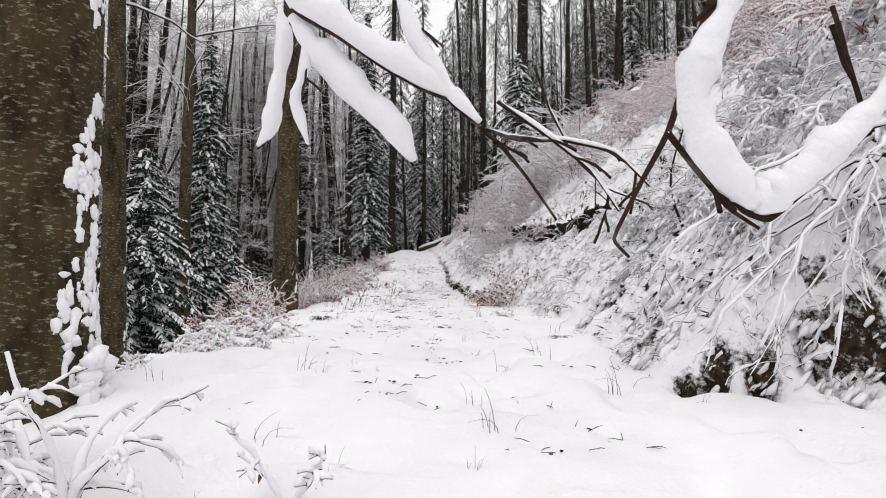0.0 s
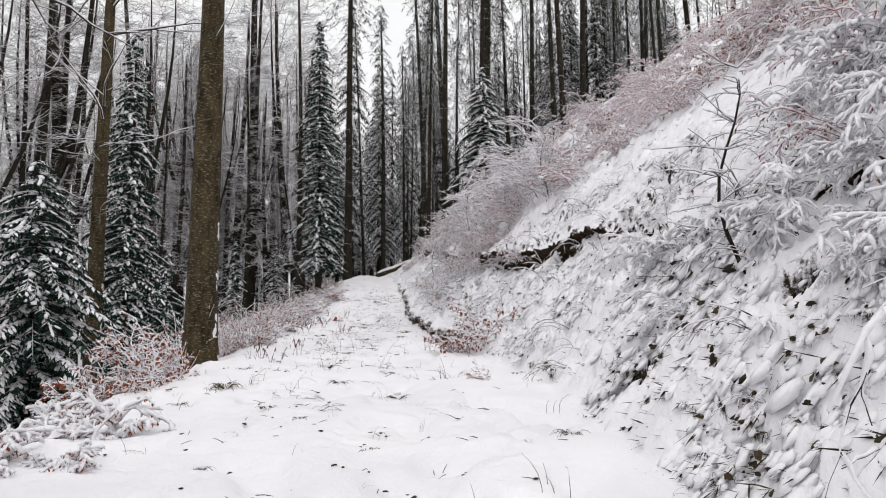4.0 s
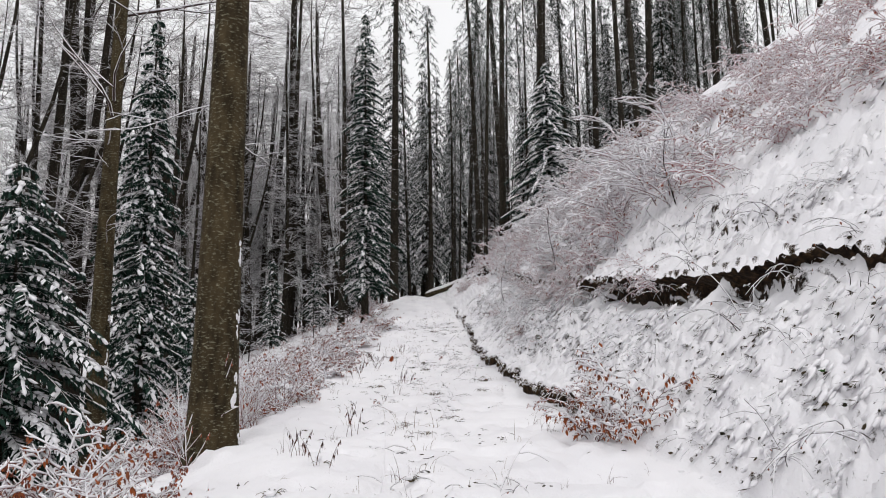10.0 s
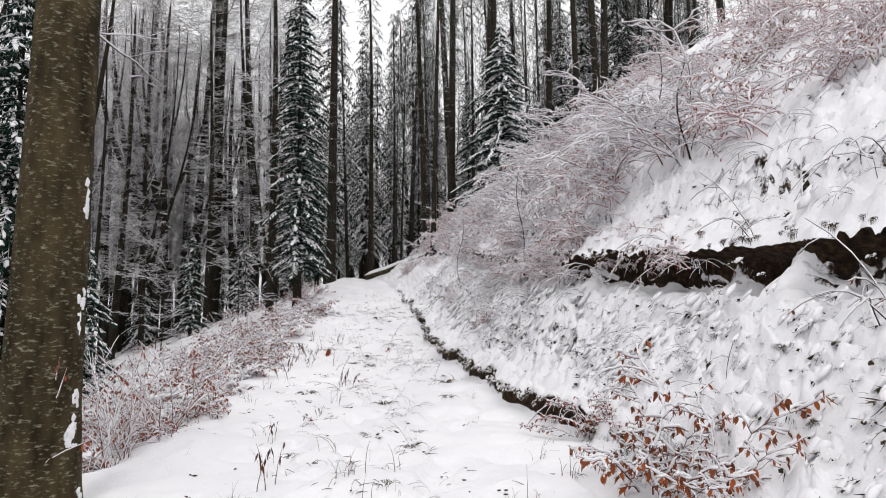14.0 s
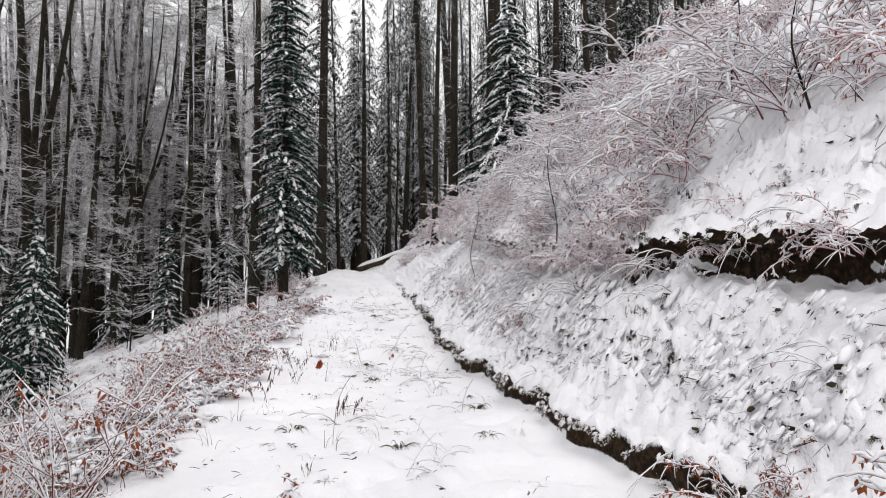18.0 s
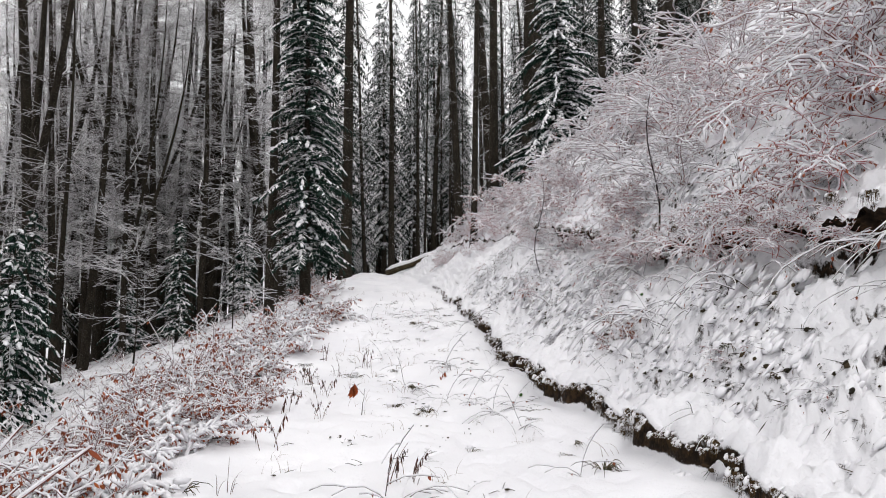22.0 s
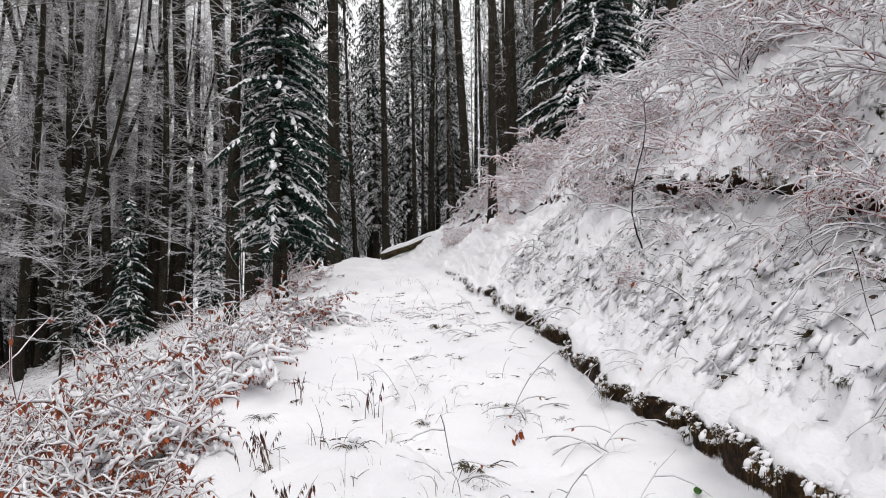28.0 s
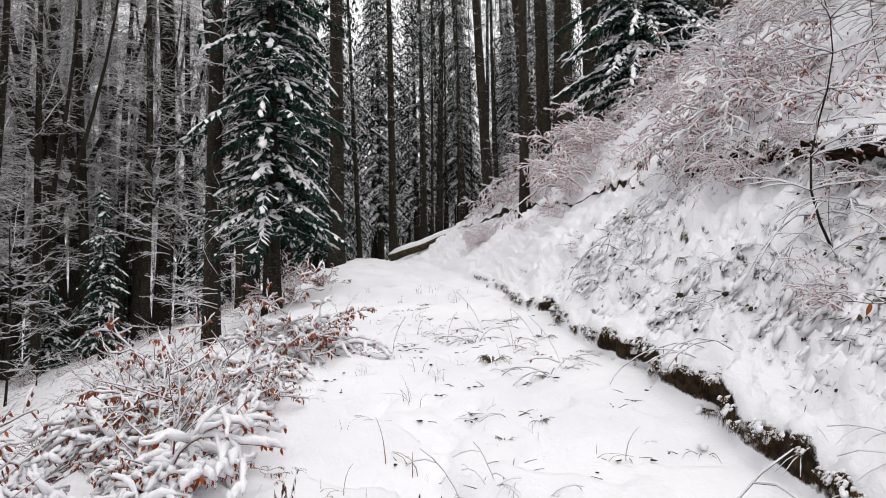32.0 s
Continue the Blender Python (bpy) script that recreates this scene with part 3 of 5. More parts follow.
def tall_conifer(name, height, r, seed, label, group, m, crown_from):
    """A tall forest spruce: bare trunk with short dead branches, thin crown far up."""
    rng = random.Random(seed)
    tree = thing(name, m, label, "tree", group)
    pts, rad = bent_trunk(height, r, rng, (0, 0), 0.15)
    trunk = Geo()
    trunk.tube(pts, rad, 10)
    part("trunk", trunk, M_BARK, tree)
    dead, needles = Geo(), Geo()
    for k in range(70):
        h = 1.8 + (crown_from + 4 - 1.8) * (k + rng.random()) / 70
        p, q = on_trunk(pts, rad, h)
        a = rng.uniform(0, 6.3)
        grow(dead, None, p, Vector((math.cos(a), math.sin(a), rng.uniform(-0.35, 0.1))), rng.uniform(0.5, 1.7), 0.011, rng, 1, 5, 0.04, 0.15, 0, 3)
    for k in range(110):
        h = crown_from + (height - crown_from) * (k + rng.random()) / 110
        p, q = on_trunk(pts, rad, h)
        a = rng.uniform(0, 6.3)
        out = Vector((math.cos(a), math.sin(a), 0))
        ln = (0.5 + 1.6 * (1 - (h - crown_from) / (height - crown_from))) * rng.uniform(0.5, 1.1)
        path = [p + out * ln * s + Vector((0, 0, -ln * 0.7 * s * s)) for s in (0, 0.35, 0.7, 1.0)]
        dead.tube(path, [0.012, 0.01, 0.007, 0.004], 3, cap=False)
        for s in (1, 1.6, 2, 2.5, 3):
            for e in range(5):
                way = (out * 0.5 + Vector((rng.uniform(-0.8, 0.8), rng.uniform(-0.8, 0.8), rng.uniform(-1.1, -0.2)))).normalized()
                needles.blade(path[int(s)].lerp(path[min(int(s) + 1, 3)], s - int(s)), way, Vector((rng.uniform(-1, 1), rng.uniform(-1, 1), 0.8)).normalized(), rng.uniform(0.2, 0.5), rng.uniform(0.025, 0.05))
    part("dead_crown", dead, M_TWIG, tree, "short dead branches white with rime", True, "stuff")
    part("needle_mass", needles, M_FROSTED_NEEDLE, tree, "thin dark green crown dusted with snow", False, "stuff")
    return tree


def put(tree, x, y, scale=1.0, turn=0.0, sink=0.05, tip=(0, 0)):
    m = Matrix.Translation((x, y, at_ground(x, y, sink))) @ Euler((tip[0], tip[1], turn)).to_matrix().to_4x4() @ Matrix.Diagonal((scale, scale, max(scale, 0.85) if tip[0] else scale, 1))
    return copy_thing(tree, m)


def put_first(tree, x, y, scale=1.0, turn=0.0, sink=0.05, tip=(0, 0)):
    tree.matrix_basis = Matrix.Translation((x, y, at_ground(x, y, sink))) @ Euler((tip[0], tip[1], turn)).to_matrix().to_4x4() @ Matrix.Diagonal((scale, scale, max(scale, 0.85) if tip[0] else scale, 1))
    return tree


# ---- the trees along the trail ----
for x, y, height, radius, lean_x, lean_y, fork, low in (
        (-2.89, 5.94, 17, 0.5, 0.025, 0, 0, 5),
        (-7.55, 16.0, 18, 0.33, -0.02, 0, 4.6, 5),
        (-3.75, 16.8, 19, 0.33, 0.004, 0, 0, 4.5),
        (-9.35, 24.0, 22, 0.27, 0.0, 0, 9.5, 5),):
    put_first(beech("beech_tree", height, radius, int(100 + y * 7), (lean_x, lean_y), low, 22, 3, fork, M_BEECH,
                    "old beech with mossy grey-brown bark beside the trail", "old beeches", None, 26 if radius > 0.4 else 5, True), x, y, 1.0, 0.0, 0.1)
POLES_A = ((-21.44, 37.16, 0.14), (-19.20, 35.34, 0.17), (-16.28, 33.57, 0.22), (-15.64, 33.61, 0.24), (-16.13, 43.45, 0.21), (-17.17, 47.33, 0.20), (-15.07, 43.52, 0.21), (-13.49, 54.49, 0.25), (-12.59, 54.55, 0.28), (-14.49, 51.46, 0.16), (-11.38, 55.62, 0.19), (-9.60, 53.77, 0.22), (-7.18, 46.03, 0.14), (-22.17, 52.91, 0.22), (-17.43, 63.10, 0.20), (-22.71, 60.13, 0.28), (-21.76, 60.03, 0.25), (-5.43, 36.45, 0.12), (-15.50, 50.42, 0.21), (-15.73, 52.44, 0.21), (-18.34, 54.70, 0.21), (-16.58, 58.52, 0.23), (-14.40, 54.31, 0.16), (-12.03, 60.06, 0.20),)
POLES_B = ((-10.58, 57.92, 0.15), (-19.33, 48.81, 0.18), (-18.37, 44.72, 0.16), (-20.65, 52.93, 0.18), (-20.98, 54.96, 0.18), (-23.54, 65.20, 0.19), (-20.55, 66.90, 0.19), (-18.53, 69.69, 0.18), (-17.37, 50.19, 0.15), (-20.22, 56.37, 0.14), (-14.49, 47.98, 0.12), (-16.17, 54.07, 0.16), (-18.06, 60.18, 0.19), (-11.52, 49.73, 0.14), (-15.51, 57.99, 0.16), (-21.78, 64.44, 0.21), (-9.97, 59.54, 0.13), (-10.15, 63.52, 0.15), (-15.29, 46.06, 0.15), (-19.44, 66.24, 0.22),)
TALL_A = ((-2.03, 54.94, 0.21), (-0.39, 56.80, 0.15), (-4.17, 48.16, 0.30), (-3.71, 57.06, 0.14), (1.33, 46.74, 0.23), (1.28, 40.68, 0.15), (2.36, 42.68, 0.17), (5.87, 54.32, 0.20), (4.96, 46.45, 0.20), (1.05, 66.62, 0.19), (1.96, 70.52, 0.21), (2.21, 64.54, 0.17), (3.66, 72.37, 0.22), (-0.74, 72.71, 0.18), (-3.28, 77.88, 0.24), (1.38, 78.50, 0.20), (9.72, 41.26, 0.35), (10.52, 47.24, 0.26), (5.83, 52.84, 0.34), (9.06, 49.11, 0.19), (8.48, 55.00, 0.27), (2.93, 46.72, 0.41), (13.51, 51.39, 0.24), (16.86, 55.57, 0.27),)
TALL_B = ((19.94, 55.78, 0.31), (19.54, 49.83, 0.31), (24.24, 54.10, 0.34), (25.36, 50.22, 0.31), (2.75, 66.45, 0.33), (8.76, 64.89, 0.32),)

pole_kinds = [beech("beech_tree", 24, 0.29, 300 + k, (0.01 * (k - 1), 0.01), 4.5, 24, 4, (0.0, 7.0, 4.0, 10.0, 2.5)[k], M_BARK,
                    "slender bare beech with rime-white twigs", "slender beeches in the stand", Matrix.Translation((0, 0, -60)), 0, False, 62, 0.55) for k in range(5)]
tall_kinds = [tall_conifer("spruce_tree", 27, 0.24, 400 + k, "tall straight spruce with a bare lower trunk", "tall spruces on the slope",
                           Matrix.Translation((0, 0, -60)), 9.0 + 3 * k) for k in range(3)]
rng = random.Random(5)
spots = [(x, y, r, 0) for x, y, r in POLES_A + POLES_B] + [(x, y, r, 1) for x, y, r in TALL_A + TALL_B]
first = set()
for x, y, r, kind in spots:
    kinds = (pole_kinds, tall_kinds)[kind]
    k = rng.randrange(len(kinds))
    size = min(max(r / (0.22, 0.24)[kind], 0.45), 1.6)
    place = put if (kind, k) in first else put_first
    first.add((kind, k))
    place(kinds[k], x, y, size, rng.uniform(0, 6.28), 0.1, (rng.uniform(-0.04, 0.04), rng.uniform(-0.06, 0.06)))
for k in range(20):
    put(pole_kinds[k % 5], rng.uniform(-26, -11.5), rng.uniform(21, 31), rng.uniform(0.5, 0.85), rng.uniform(0, 6.28), 0.1, (rng.uniform(-0.03, 0.03), rng.uniform(-0.05, 0.05)))
for k in range(34):
    y = rng.uniform(50, 84)
    put(pole_kinds[k % 5], rng.uniform(-0.62, -0.10) * y, y, rng.uniform(0.55, 0.95), rng.uniform(0, 6.28), 0.1, (rng.uniform(-0.03, 0.03), rng.uniform(-0.05, 0.05)))
for k in range(30):
    y = rng.uniform(52, 84)
    put(tall_kinds[k % 3], rng.uniform(0.05, 0.5) * y, y, rng.uniform(0.5, 0.9), rng.uniform(0, 6.28), 0.1, (rng.uniform(-0.03, 0.03), rng.uniform(-0.03, 0.03)))
for k in range(5):
    y = rng.uniform(30, 58)
    x = -16 - rng.random() * y * 0.5
    put(pole_kinds[rng.randrange(5)], x, y, rng.uniform(0.45, 0.8), rng.uniform(0, 6.28), 0.1, (rng.uniform(-0.04, 0.04), rng.uniform(-0.05, 0.05)))
for k in range(44):
    if k < 12:
        y = rng.uniform(42, 105)
        x = float(left_x(y)) - 5 - rng.random() ** 0.8 * (8 + y * 0.6)
        kind = 0 if rng.random() < 0.85 else 1
    else:
        y = rng.uniform(48, 95)
        x = float(foot_x(y)) + rng.uniform(1.5, 34)
        kind = 1
    kinds = (pole_kinds, tall_kinds)[kind]
    put(kinds[rng.randrange(len(kinds))], x, y, rng.uniform(0.3, 0.7), rng.uniform(0, 6.28), 0.1, (rng.uniform(-0.03, 0.03), rng.uniform(-0.04, 0.04)))

dense_kinds = [spruce("spruce_tree", 17, 1.5, 450 + k, "dark spruce dusted with snow behind the beeches", "background spruces",
                      Matrix.Translation((0, 0, -60)), 2.5, 0.3, 0.5, 0.2, 0.9, M_FROSTED_NEEDLE) for k in range(3)]
for k in range(44):
    y = rng.uniform(62, 118)
    x = rng.uniform(-0.1, 0.42) * y if k % 11 else rng.uniform(-0.6, -0.15) * y
    if abs(x + 1.5) < 3.5 and y < 85:
        x += 8
    put_or = put_first if k < 3 else put
    put_or(dense_kinds[k % 3], x, y, rng.uniform(0.7, 1.25), rng.uniform(0, 6.28), 0.1)
for k in range(20):
    y = rng.uniform(52, 78)
    put(dense_kinds[k % 3], rng.uniform(0.07, 0.42) * y, y, rng.uniform(0.8, 1.3), rng.uniform(0, 6.28), 0.1)
for k in range(26):
    y = rng.uniform(78, 112)
    put(dense_kinds[k % 3], rng.uniform(-0.16, 0.06) * y, y, rng.uniform(1.1, 1.7), rng.uniform(0, 6.28), 0.1)
for k, (x, y, s) in enumerate(((-14.52, 61.26, 1), (-15.52, 69.29, 1.1), (-27.74, 49.48, 1.2), (-22.64, 57.58, 1.2), (-20.19, 58.97, 1.2), (-3.33, 70.93, 1.5), (-2.07, 76.79, 1.9), (-0.31, 68.71, 1.6), (1.69, 74.51, 1.7), (3.44, 72.38, 1.6), (-8.73, 65.67, 1.8), (-5.53, 63.91, 1.7), (-2.82, 68.05, 1.7), (13.26, 65.19, 1.4), (21.89, 67.76, 1.4), (8.72, 70.81, 1.5), (6.82, 70.13, 1.3), (11.59, 71.74, 1.3), (26.49, 66.09, 1.3), (13.41, 61.53, 1.3), (20.01, 60.87, 1.3), (2.90, 70.41, 1.6), (9.97, 71.85, 1.5))):
    put(dense_kinds[k % 3], x, y, s, k * 1.7, 0.1)
# young beeches with level sprays of rime under the tall ones
layered = [beech("young_beech", 5.5, 0.035, 470 + k, (0.02, 0.0), 0.9, 17, 4, 0.0, M_BARK, "young beech with level sprays of rimed twigs", "young beeches in the understorey",
                 Matrix.Translation((0, 0, -60)), 0, True) for k in range(3)]
for k, (x, y, s) in enumerate(((-10.32, 38.93, 0.8), (-7.63, 40.87, 0.7), (-14.5, 34.4, 0.7), (-8.26, 45.4, 0.9), (-4.9, 34.80, 0.6), (-12.2, 43.7, 0.8))):
    (put_first if k < 3 else put)(layered[k % 3], x, y, s, k * 1.3, 0.1)

# the wood further off
far_wood, far_trunk = Geo(), Geo()
for k in range(520):
    y = rng.uniform(64, 140)
    x = rng.uniform(-0.75, 0.55) * y
    if -9 < x < 3 and y < 90:
        continue
    z, h, r = float(land(x, y)), rng.uniform(12, 30), rng.uniform(0.04, 0.11)
    top = Vector((x + rng.uniform(-2, 2), y, z + h))
    far_trunk.tube([Vector((x, y, z - 0.3)), Vector((x, y, z)).lerp(top, 0.5), top], [r, r * 0.7, r * 0.2], 4, cap=False)
    for j in range(46):
        p = Vector((x, y, z)).lerp(top, 1 - 0.9 * rng.random() ** 1.3)
        a = rng.uniform(0, 6.28)
        way = Vector((math.cos(a), math.sin(a), rng.uniform(-0.1, 0.9))).normalized()
        nrm = Vector((rng.uniform(-1, 1), rng.uniform(-1, 1), 0.7)).normalized()
        ln = rng.uniform(0.8, 2.6)
        far_wood.blade(p, way, nrm, ln, 0.05)
        for e in range(3):
            d = (way + Vector((rng.uniform(-0.8, 0.8), rng.uniform(-0.8, 0.8), rng.uniform(-0.4, 0.5)))).normalized()
            far_wood.blade(p + way * ln * rng.uniform(0.3, 0.8), d, nrm, ln * 0.5, 0.035)
tagged(new("far_trunk", far_trunk.mesh("far_trunk", M_BARK)), "slender trunks of the distant wood", "wood", kind="stuff")
tagged(new("far_wood", far_wood.mesh("far_wood", M_SHADE_TWIG)), "distant bare wood white with rime", "wood", kind="stuff")

for x, y, height, spread, foot, weight in (
        (-8.9, 20.0, 6.9, 2.7, 0.0, 1.1),
        (-9.45, 26.3, 13.0, 1.4, 0.0, 1.0),
        (-10.25, 32.0, 4.9, 0.95, 0.0, 1.0),
        (-12.8, 33.0, 9.0, 1.4, 0.3, 0.9),
        (-13.66, 38.6, 6.6, 1.1, 0.4, 0.8),
        (-10.9, 44.7, 5.5, 0.75, 0.5, 0.7),
        (-9.66, 50.84, 5.0, 1.0, 0.0, 0.8),
        (-4.42, 36.8, 15.0, 1.4, 1.7, 0.9),
        (4.7, 40.6, 8.6, 2.1, 0.3, 1.9),
        (-15.33, 50.28, 4, 1.1, 0.0, 0.8),
        (-5.46, 52.89, 12, 1.3, 1.0, 0.6),
        ):
    put_first(spruce("spruce_tree", height, spread, int(500 + x * 31 + y * 7), "snow-laden dark green spruce among the beeches", "snow-laden spruces",
                     None, foot, weight), x, y, 1.0, 0.0, 0.1)


# ---- undergrowth ----
M_BLADE = twig_material("winter_grass", (0.055, 0.06, 0.022), 0.75, 1.05)
M_STRAW = twig_material("dead_grass", (0.16, 0.095, 0.04), 0.75, 1.05)
M_BROWN = twig_material("brown_stem", (0.10, 0.045, 0.03), 0.3, 0.8)


M_RED = twig_material("red_brown_twig", (0.15, 0.05, 0.042), 0.6, 1.1)
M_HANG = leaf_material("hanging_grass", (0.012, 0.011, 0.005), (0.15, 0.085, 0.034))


def hang_leaves(geo, tips, rng, count, size=0.06):
    for k in range(count):
        p, d = tips[rng.randrange(len(tips))]
        way = (d * 0.4 + Vector((rng.uniform(-0.4, 0.4), rng.uniform(-0.4, 0.4), -0.9))).normalized()
        nrm = Vector((rng.uniform(-1, 1), rng.uniform(-1, 1), 0.4)).normalized()
        geo.leaf(p - d * rng.uniform(0.0, 0.12), way, nrm, size * rng.uniform(0.6, 1.4), size * rng.uniform(0.4, 0.7))


def shrub(name, seed, stems, length, label, group, lean=(0, 0), droop=0.07, leaves=0, snowy=1.0, kids=4, level=2, wood_mat=None, r=0.009, wide=0.7, leaf_size=0.06, wander=0.2, flat=0.0):
    rng = random.Random(seed)
    bush = thing(name, Matrix.Translation((0, 0, -60)), label, "shrub", group)
    wood, snow, tips = Geo(), Geo(), []
    for k in range(stems):
        a = rng.uniform(0, 6.28)
        s = rng.uniform(0.2, 1.0) * wide
        way = Vector((math.cos(a) * s + lean[0], math.sin(a) * s + lean[1], rng.uniform(0.7, 1.1)))
        base = Vector((rng.uniform(-0.12, 0.12), rng.uniform(-0.12, 0.12), -0.08))
        grow(wood, snow, base, way, length * rng.uniform(0.6, 1.15), r * rng.uniform(0.7, 1.2), rng, level, kids, droop, wander, snowy, 4, tips, flat)
    if snowy > 1.0:
        for p, d in tips:
            if rng.random() < 0.55:
                w = rng.uniform(0.010, 0.026) * snowy ** 0.5
                snow.blob(p - d * 0.05 + Vector((0, 0, w * 0.7)), w * 1.5, w, w * 0.8, rng, rng.uniform(0, 3), None, 0.4)
    part("crown", wood, wood_mat or M_ROSE, bush, "thin brown twigs", True, "stuff")
    part("twig_snow", snow, M_SNOW, bush, "snow along the twigs", True, "stuff")
    if leaves:
        lf = Geo()
        hang_leaves(lf, tips, rng, leaves, leaf_size)
        part("dead_foliage", lf, M_LEAF if leaf_size > 0.043 else M_RUSSET, bush, "orange-brown dead leaves", False, "stuff")
    return bush


def tuft(name, seed, blades, length, label, group, snow_lumps=3, mat=None, spread=1.0):
    rng = random.Random(seed)
    clump = thing(name, Matrix.Translation((0, 0, -60)), label, "grass", group)
    g, s = Geo(), Geo()
    for k in range(blades):
        a = rng.uniform(0, 6.28)
        out = Vector((math.cos(a), math.sin(a), 0)) * rng.uniform(0.3, 1.0) * spread
        ln = length * rng.uniform(0.5, 1.1)
        pts = [Vector((out.x * 0.04, out.y * 0.04, -0.03))]
        for i in range(1, 5):
            f = i / 4
            pts.append(pts[0] + out * ln * f + Vector((0, 0, ln * (1.0 * f - 1.1 * f * f * spread))))
        g.tube(pts, [0.0045, 0.0045, 0.004, 0.003, 0.001], 3, cap=False)
    part("grass_body", g, mat or M_BLADE, clump, "", True, "stuff")
    if snow_lumps:
        for k in range(snow_lumps):
            a = rng.uniform(0, 6.28)
            d = length * rng.uniform(0.0, 0.55)
            w = length * rng.uniform(0.2, 0.42)
            s.blob((math.cos(a) * d, math.sin(a) * d, length * rng.uniform(0.12, 0.3)), w, w * rng.uniform(0.6, 1), w * 0.45, rng, a)
        part("snow_cap", s, M_SNOW, clump, "snow lying on the grass", True, "stuff")
    return clump


def sprout(name, seed, blades, length, label, group, mat):
    """A few thin blades, bent over to one side."""
    rng = random.Random(seed)
    clump = thing(name, Matrix.Translation((0, 0, -60)), label, "grass", group)
    g = Geo()
    for k in range(blades):
        a = rng.gauss(0, 0.9)
        out = Vector((math.cos(a), math.sin(a), 0)) * rng.uniform(0.2, 1.0)
        ln, bend = length * rng.uniform(0.4, 1.2), rng.uniform(0.2, 1.1)
        p0 = Vector((rng.uniform(-0.12, 0.12), rng.uniform(-0.12, 0.12), -0.03))
        g.tube([p0 + out * ln * f * f * bend + Vector((0, 0, ln * (f - 0.6 * bend * f * f))) for f in (0, 0.25, 0.5, 0.75, 1.0)], [0.003, 0.003, 0.0025, 0.002, 0.001], 3, cap=False)
    part("grass_body", g, mat, clump)
    return clump


def stalk(name, seed, height, label, group, count=3, leaves=8, mat=None):
    """Dry upright stems with shrivelled leaves hanging at their tips."""
    rng = random.Random(seed)
    herb = thing(name, Matrix.Translation((0, 0, -60)), label, "plant", group)
    g, lf = Geo(), Geo()
    for k in range(count):
        x, y = rng.uniform(-0.1, 0.1), rng.uniform(-0.1, 0.1)
        tx, ty = rng.uniform(-0.35, 0.35), rng.uniform(-0.35, 0.35)
        h = height * rng.uniform(0.7, 1.1)
        pts = [Vector((x + tx * h * f * f, y + ty * h * f * f, -0.05 + h * f)) for f in (0, 0.3, 0.6, 0.85, 1.0)]
        g.tube(pts, [0.004, 0.0038, 0.0032, 0.0025, 0.0015], 4)
        for j in range(leaves):
            p = pts[2].lerp(pts[4], rng.random())
            lf.blade(p, Vector((rng.uniform(-0.3, 0.3), rng.uniform(-0.3, 0.3), -1)).normalized(), Vector((rng.uniform(-1, 1), rng.uniform(-1, 1), 0.1)).normalized(), rng.uniform(0.05, 0.1), rng.uniform(0.012, 0.022))
    part("stem", g, mat or M_BROWN, herb)
    if leaves:
        part("dead_foliage", lf, M_WITHER, herb, "shrivelled dark leaves", False, "stuff")
    return herb


M_RUSSET = leaf_material("russet_leaf", (0.36, 0.095, 0.04), (0.14, 0.045, 0.03))
M_WITHER = leaf_material("withered_leaf", (0.10, 0.035, 0.02), (0.045, 0.025, 0.02))
M_RUST = leaf_material("rust_red_leaf", (0.34, 0.075, 0.02), (0.18, 0.045, 0.02))



def arched(wood, snow, root, way, length, r, rng, fall, cover, kids, tips, fan=0.0):
    """One stem that rises and bows over downhill, with a fan of level side twigs, all under a string of snow."""
    n, pts, d = 9, [root.copy()], way.normalized()
    for i in range(n):
        d = (d + Vector((rng.uniform(-0.3, 0.3), rng.uniform(-0.3, 0.3), rng.uniform(-0.12, 0.12) - fall * (0.4 + i / n)))).normalized()
        pts.append(pts[-1] + d * (length / n))
    rr = [max(r * (1 - 0.085 * i), 0.0025) for i in range(n + 1)]
    wood.tube(pts, rr, 4, cap=False)
    crust(snow, pts, rr, rng, cover)
    for i in range(2, n + 1):
        for e in (-1, 1):
            if rng.random() > kids:
                continue
            along = (pts[i] - pts[i - 1]).normalized()
            side = along.cross(Vector((0, 0, 1)))
            side = side.normalized() if side.length > 0.1 else Vector((rng.uniform(-1, 1), rng.uniform(-1, 1), 0)).normalized()
            way2 = (along * rng.uniform(0.6, 1.1) + side * e * rng.uniform(0.5, 1.0) + Vector((0, 0, rng.uniform(-0.15, 0.35) - fan))).normalized()
            twig(wood, snow, pts[i], way2, length * rng.uniform(0.2, 0.42) * (1.15 - 0.5 * i / n), rng, fall * 0.7, cover, tips, 2)


def crust(snow, pts, rr, rng, cover):
    """Lumpy snow on the upper side of a twig, broken here and there."""
    run, rad = [], []
    for a, b in zip(pts, rr):
        t = (0.004 + b * 0.7) * cover * rng.uniform(0.5, 1.75)
        run.append(a + Vector((0, 0, b * 0.9 + t * 0.85)))
        rad.append(t)
    rad[0], rad[-1] = rad[0] * 0.5, rad[-1] * 0.6
    if len(run) > 5 and rng.random() < 0.5:
        c = rng.randrange(2, len(run) - 2)
        snow.tube(run[:c], rad[:c], 4)
        run, rad = run[c:], rad[c:]
    snow.tube(run, rad, 4)


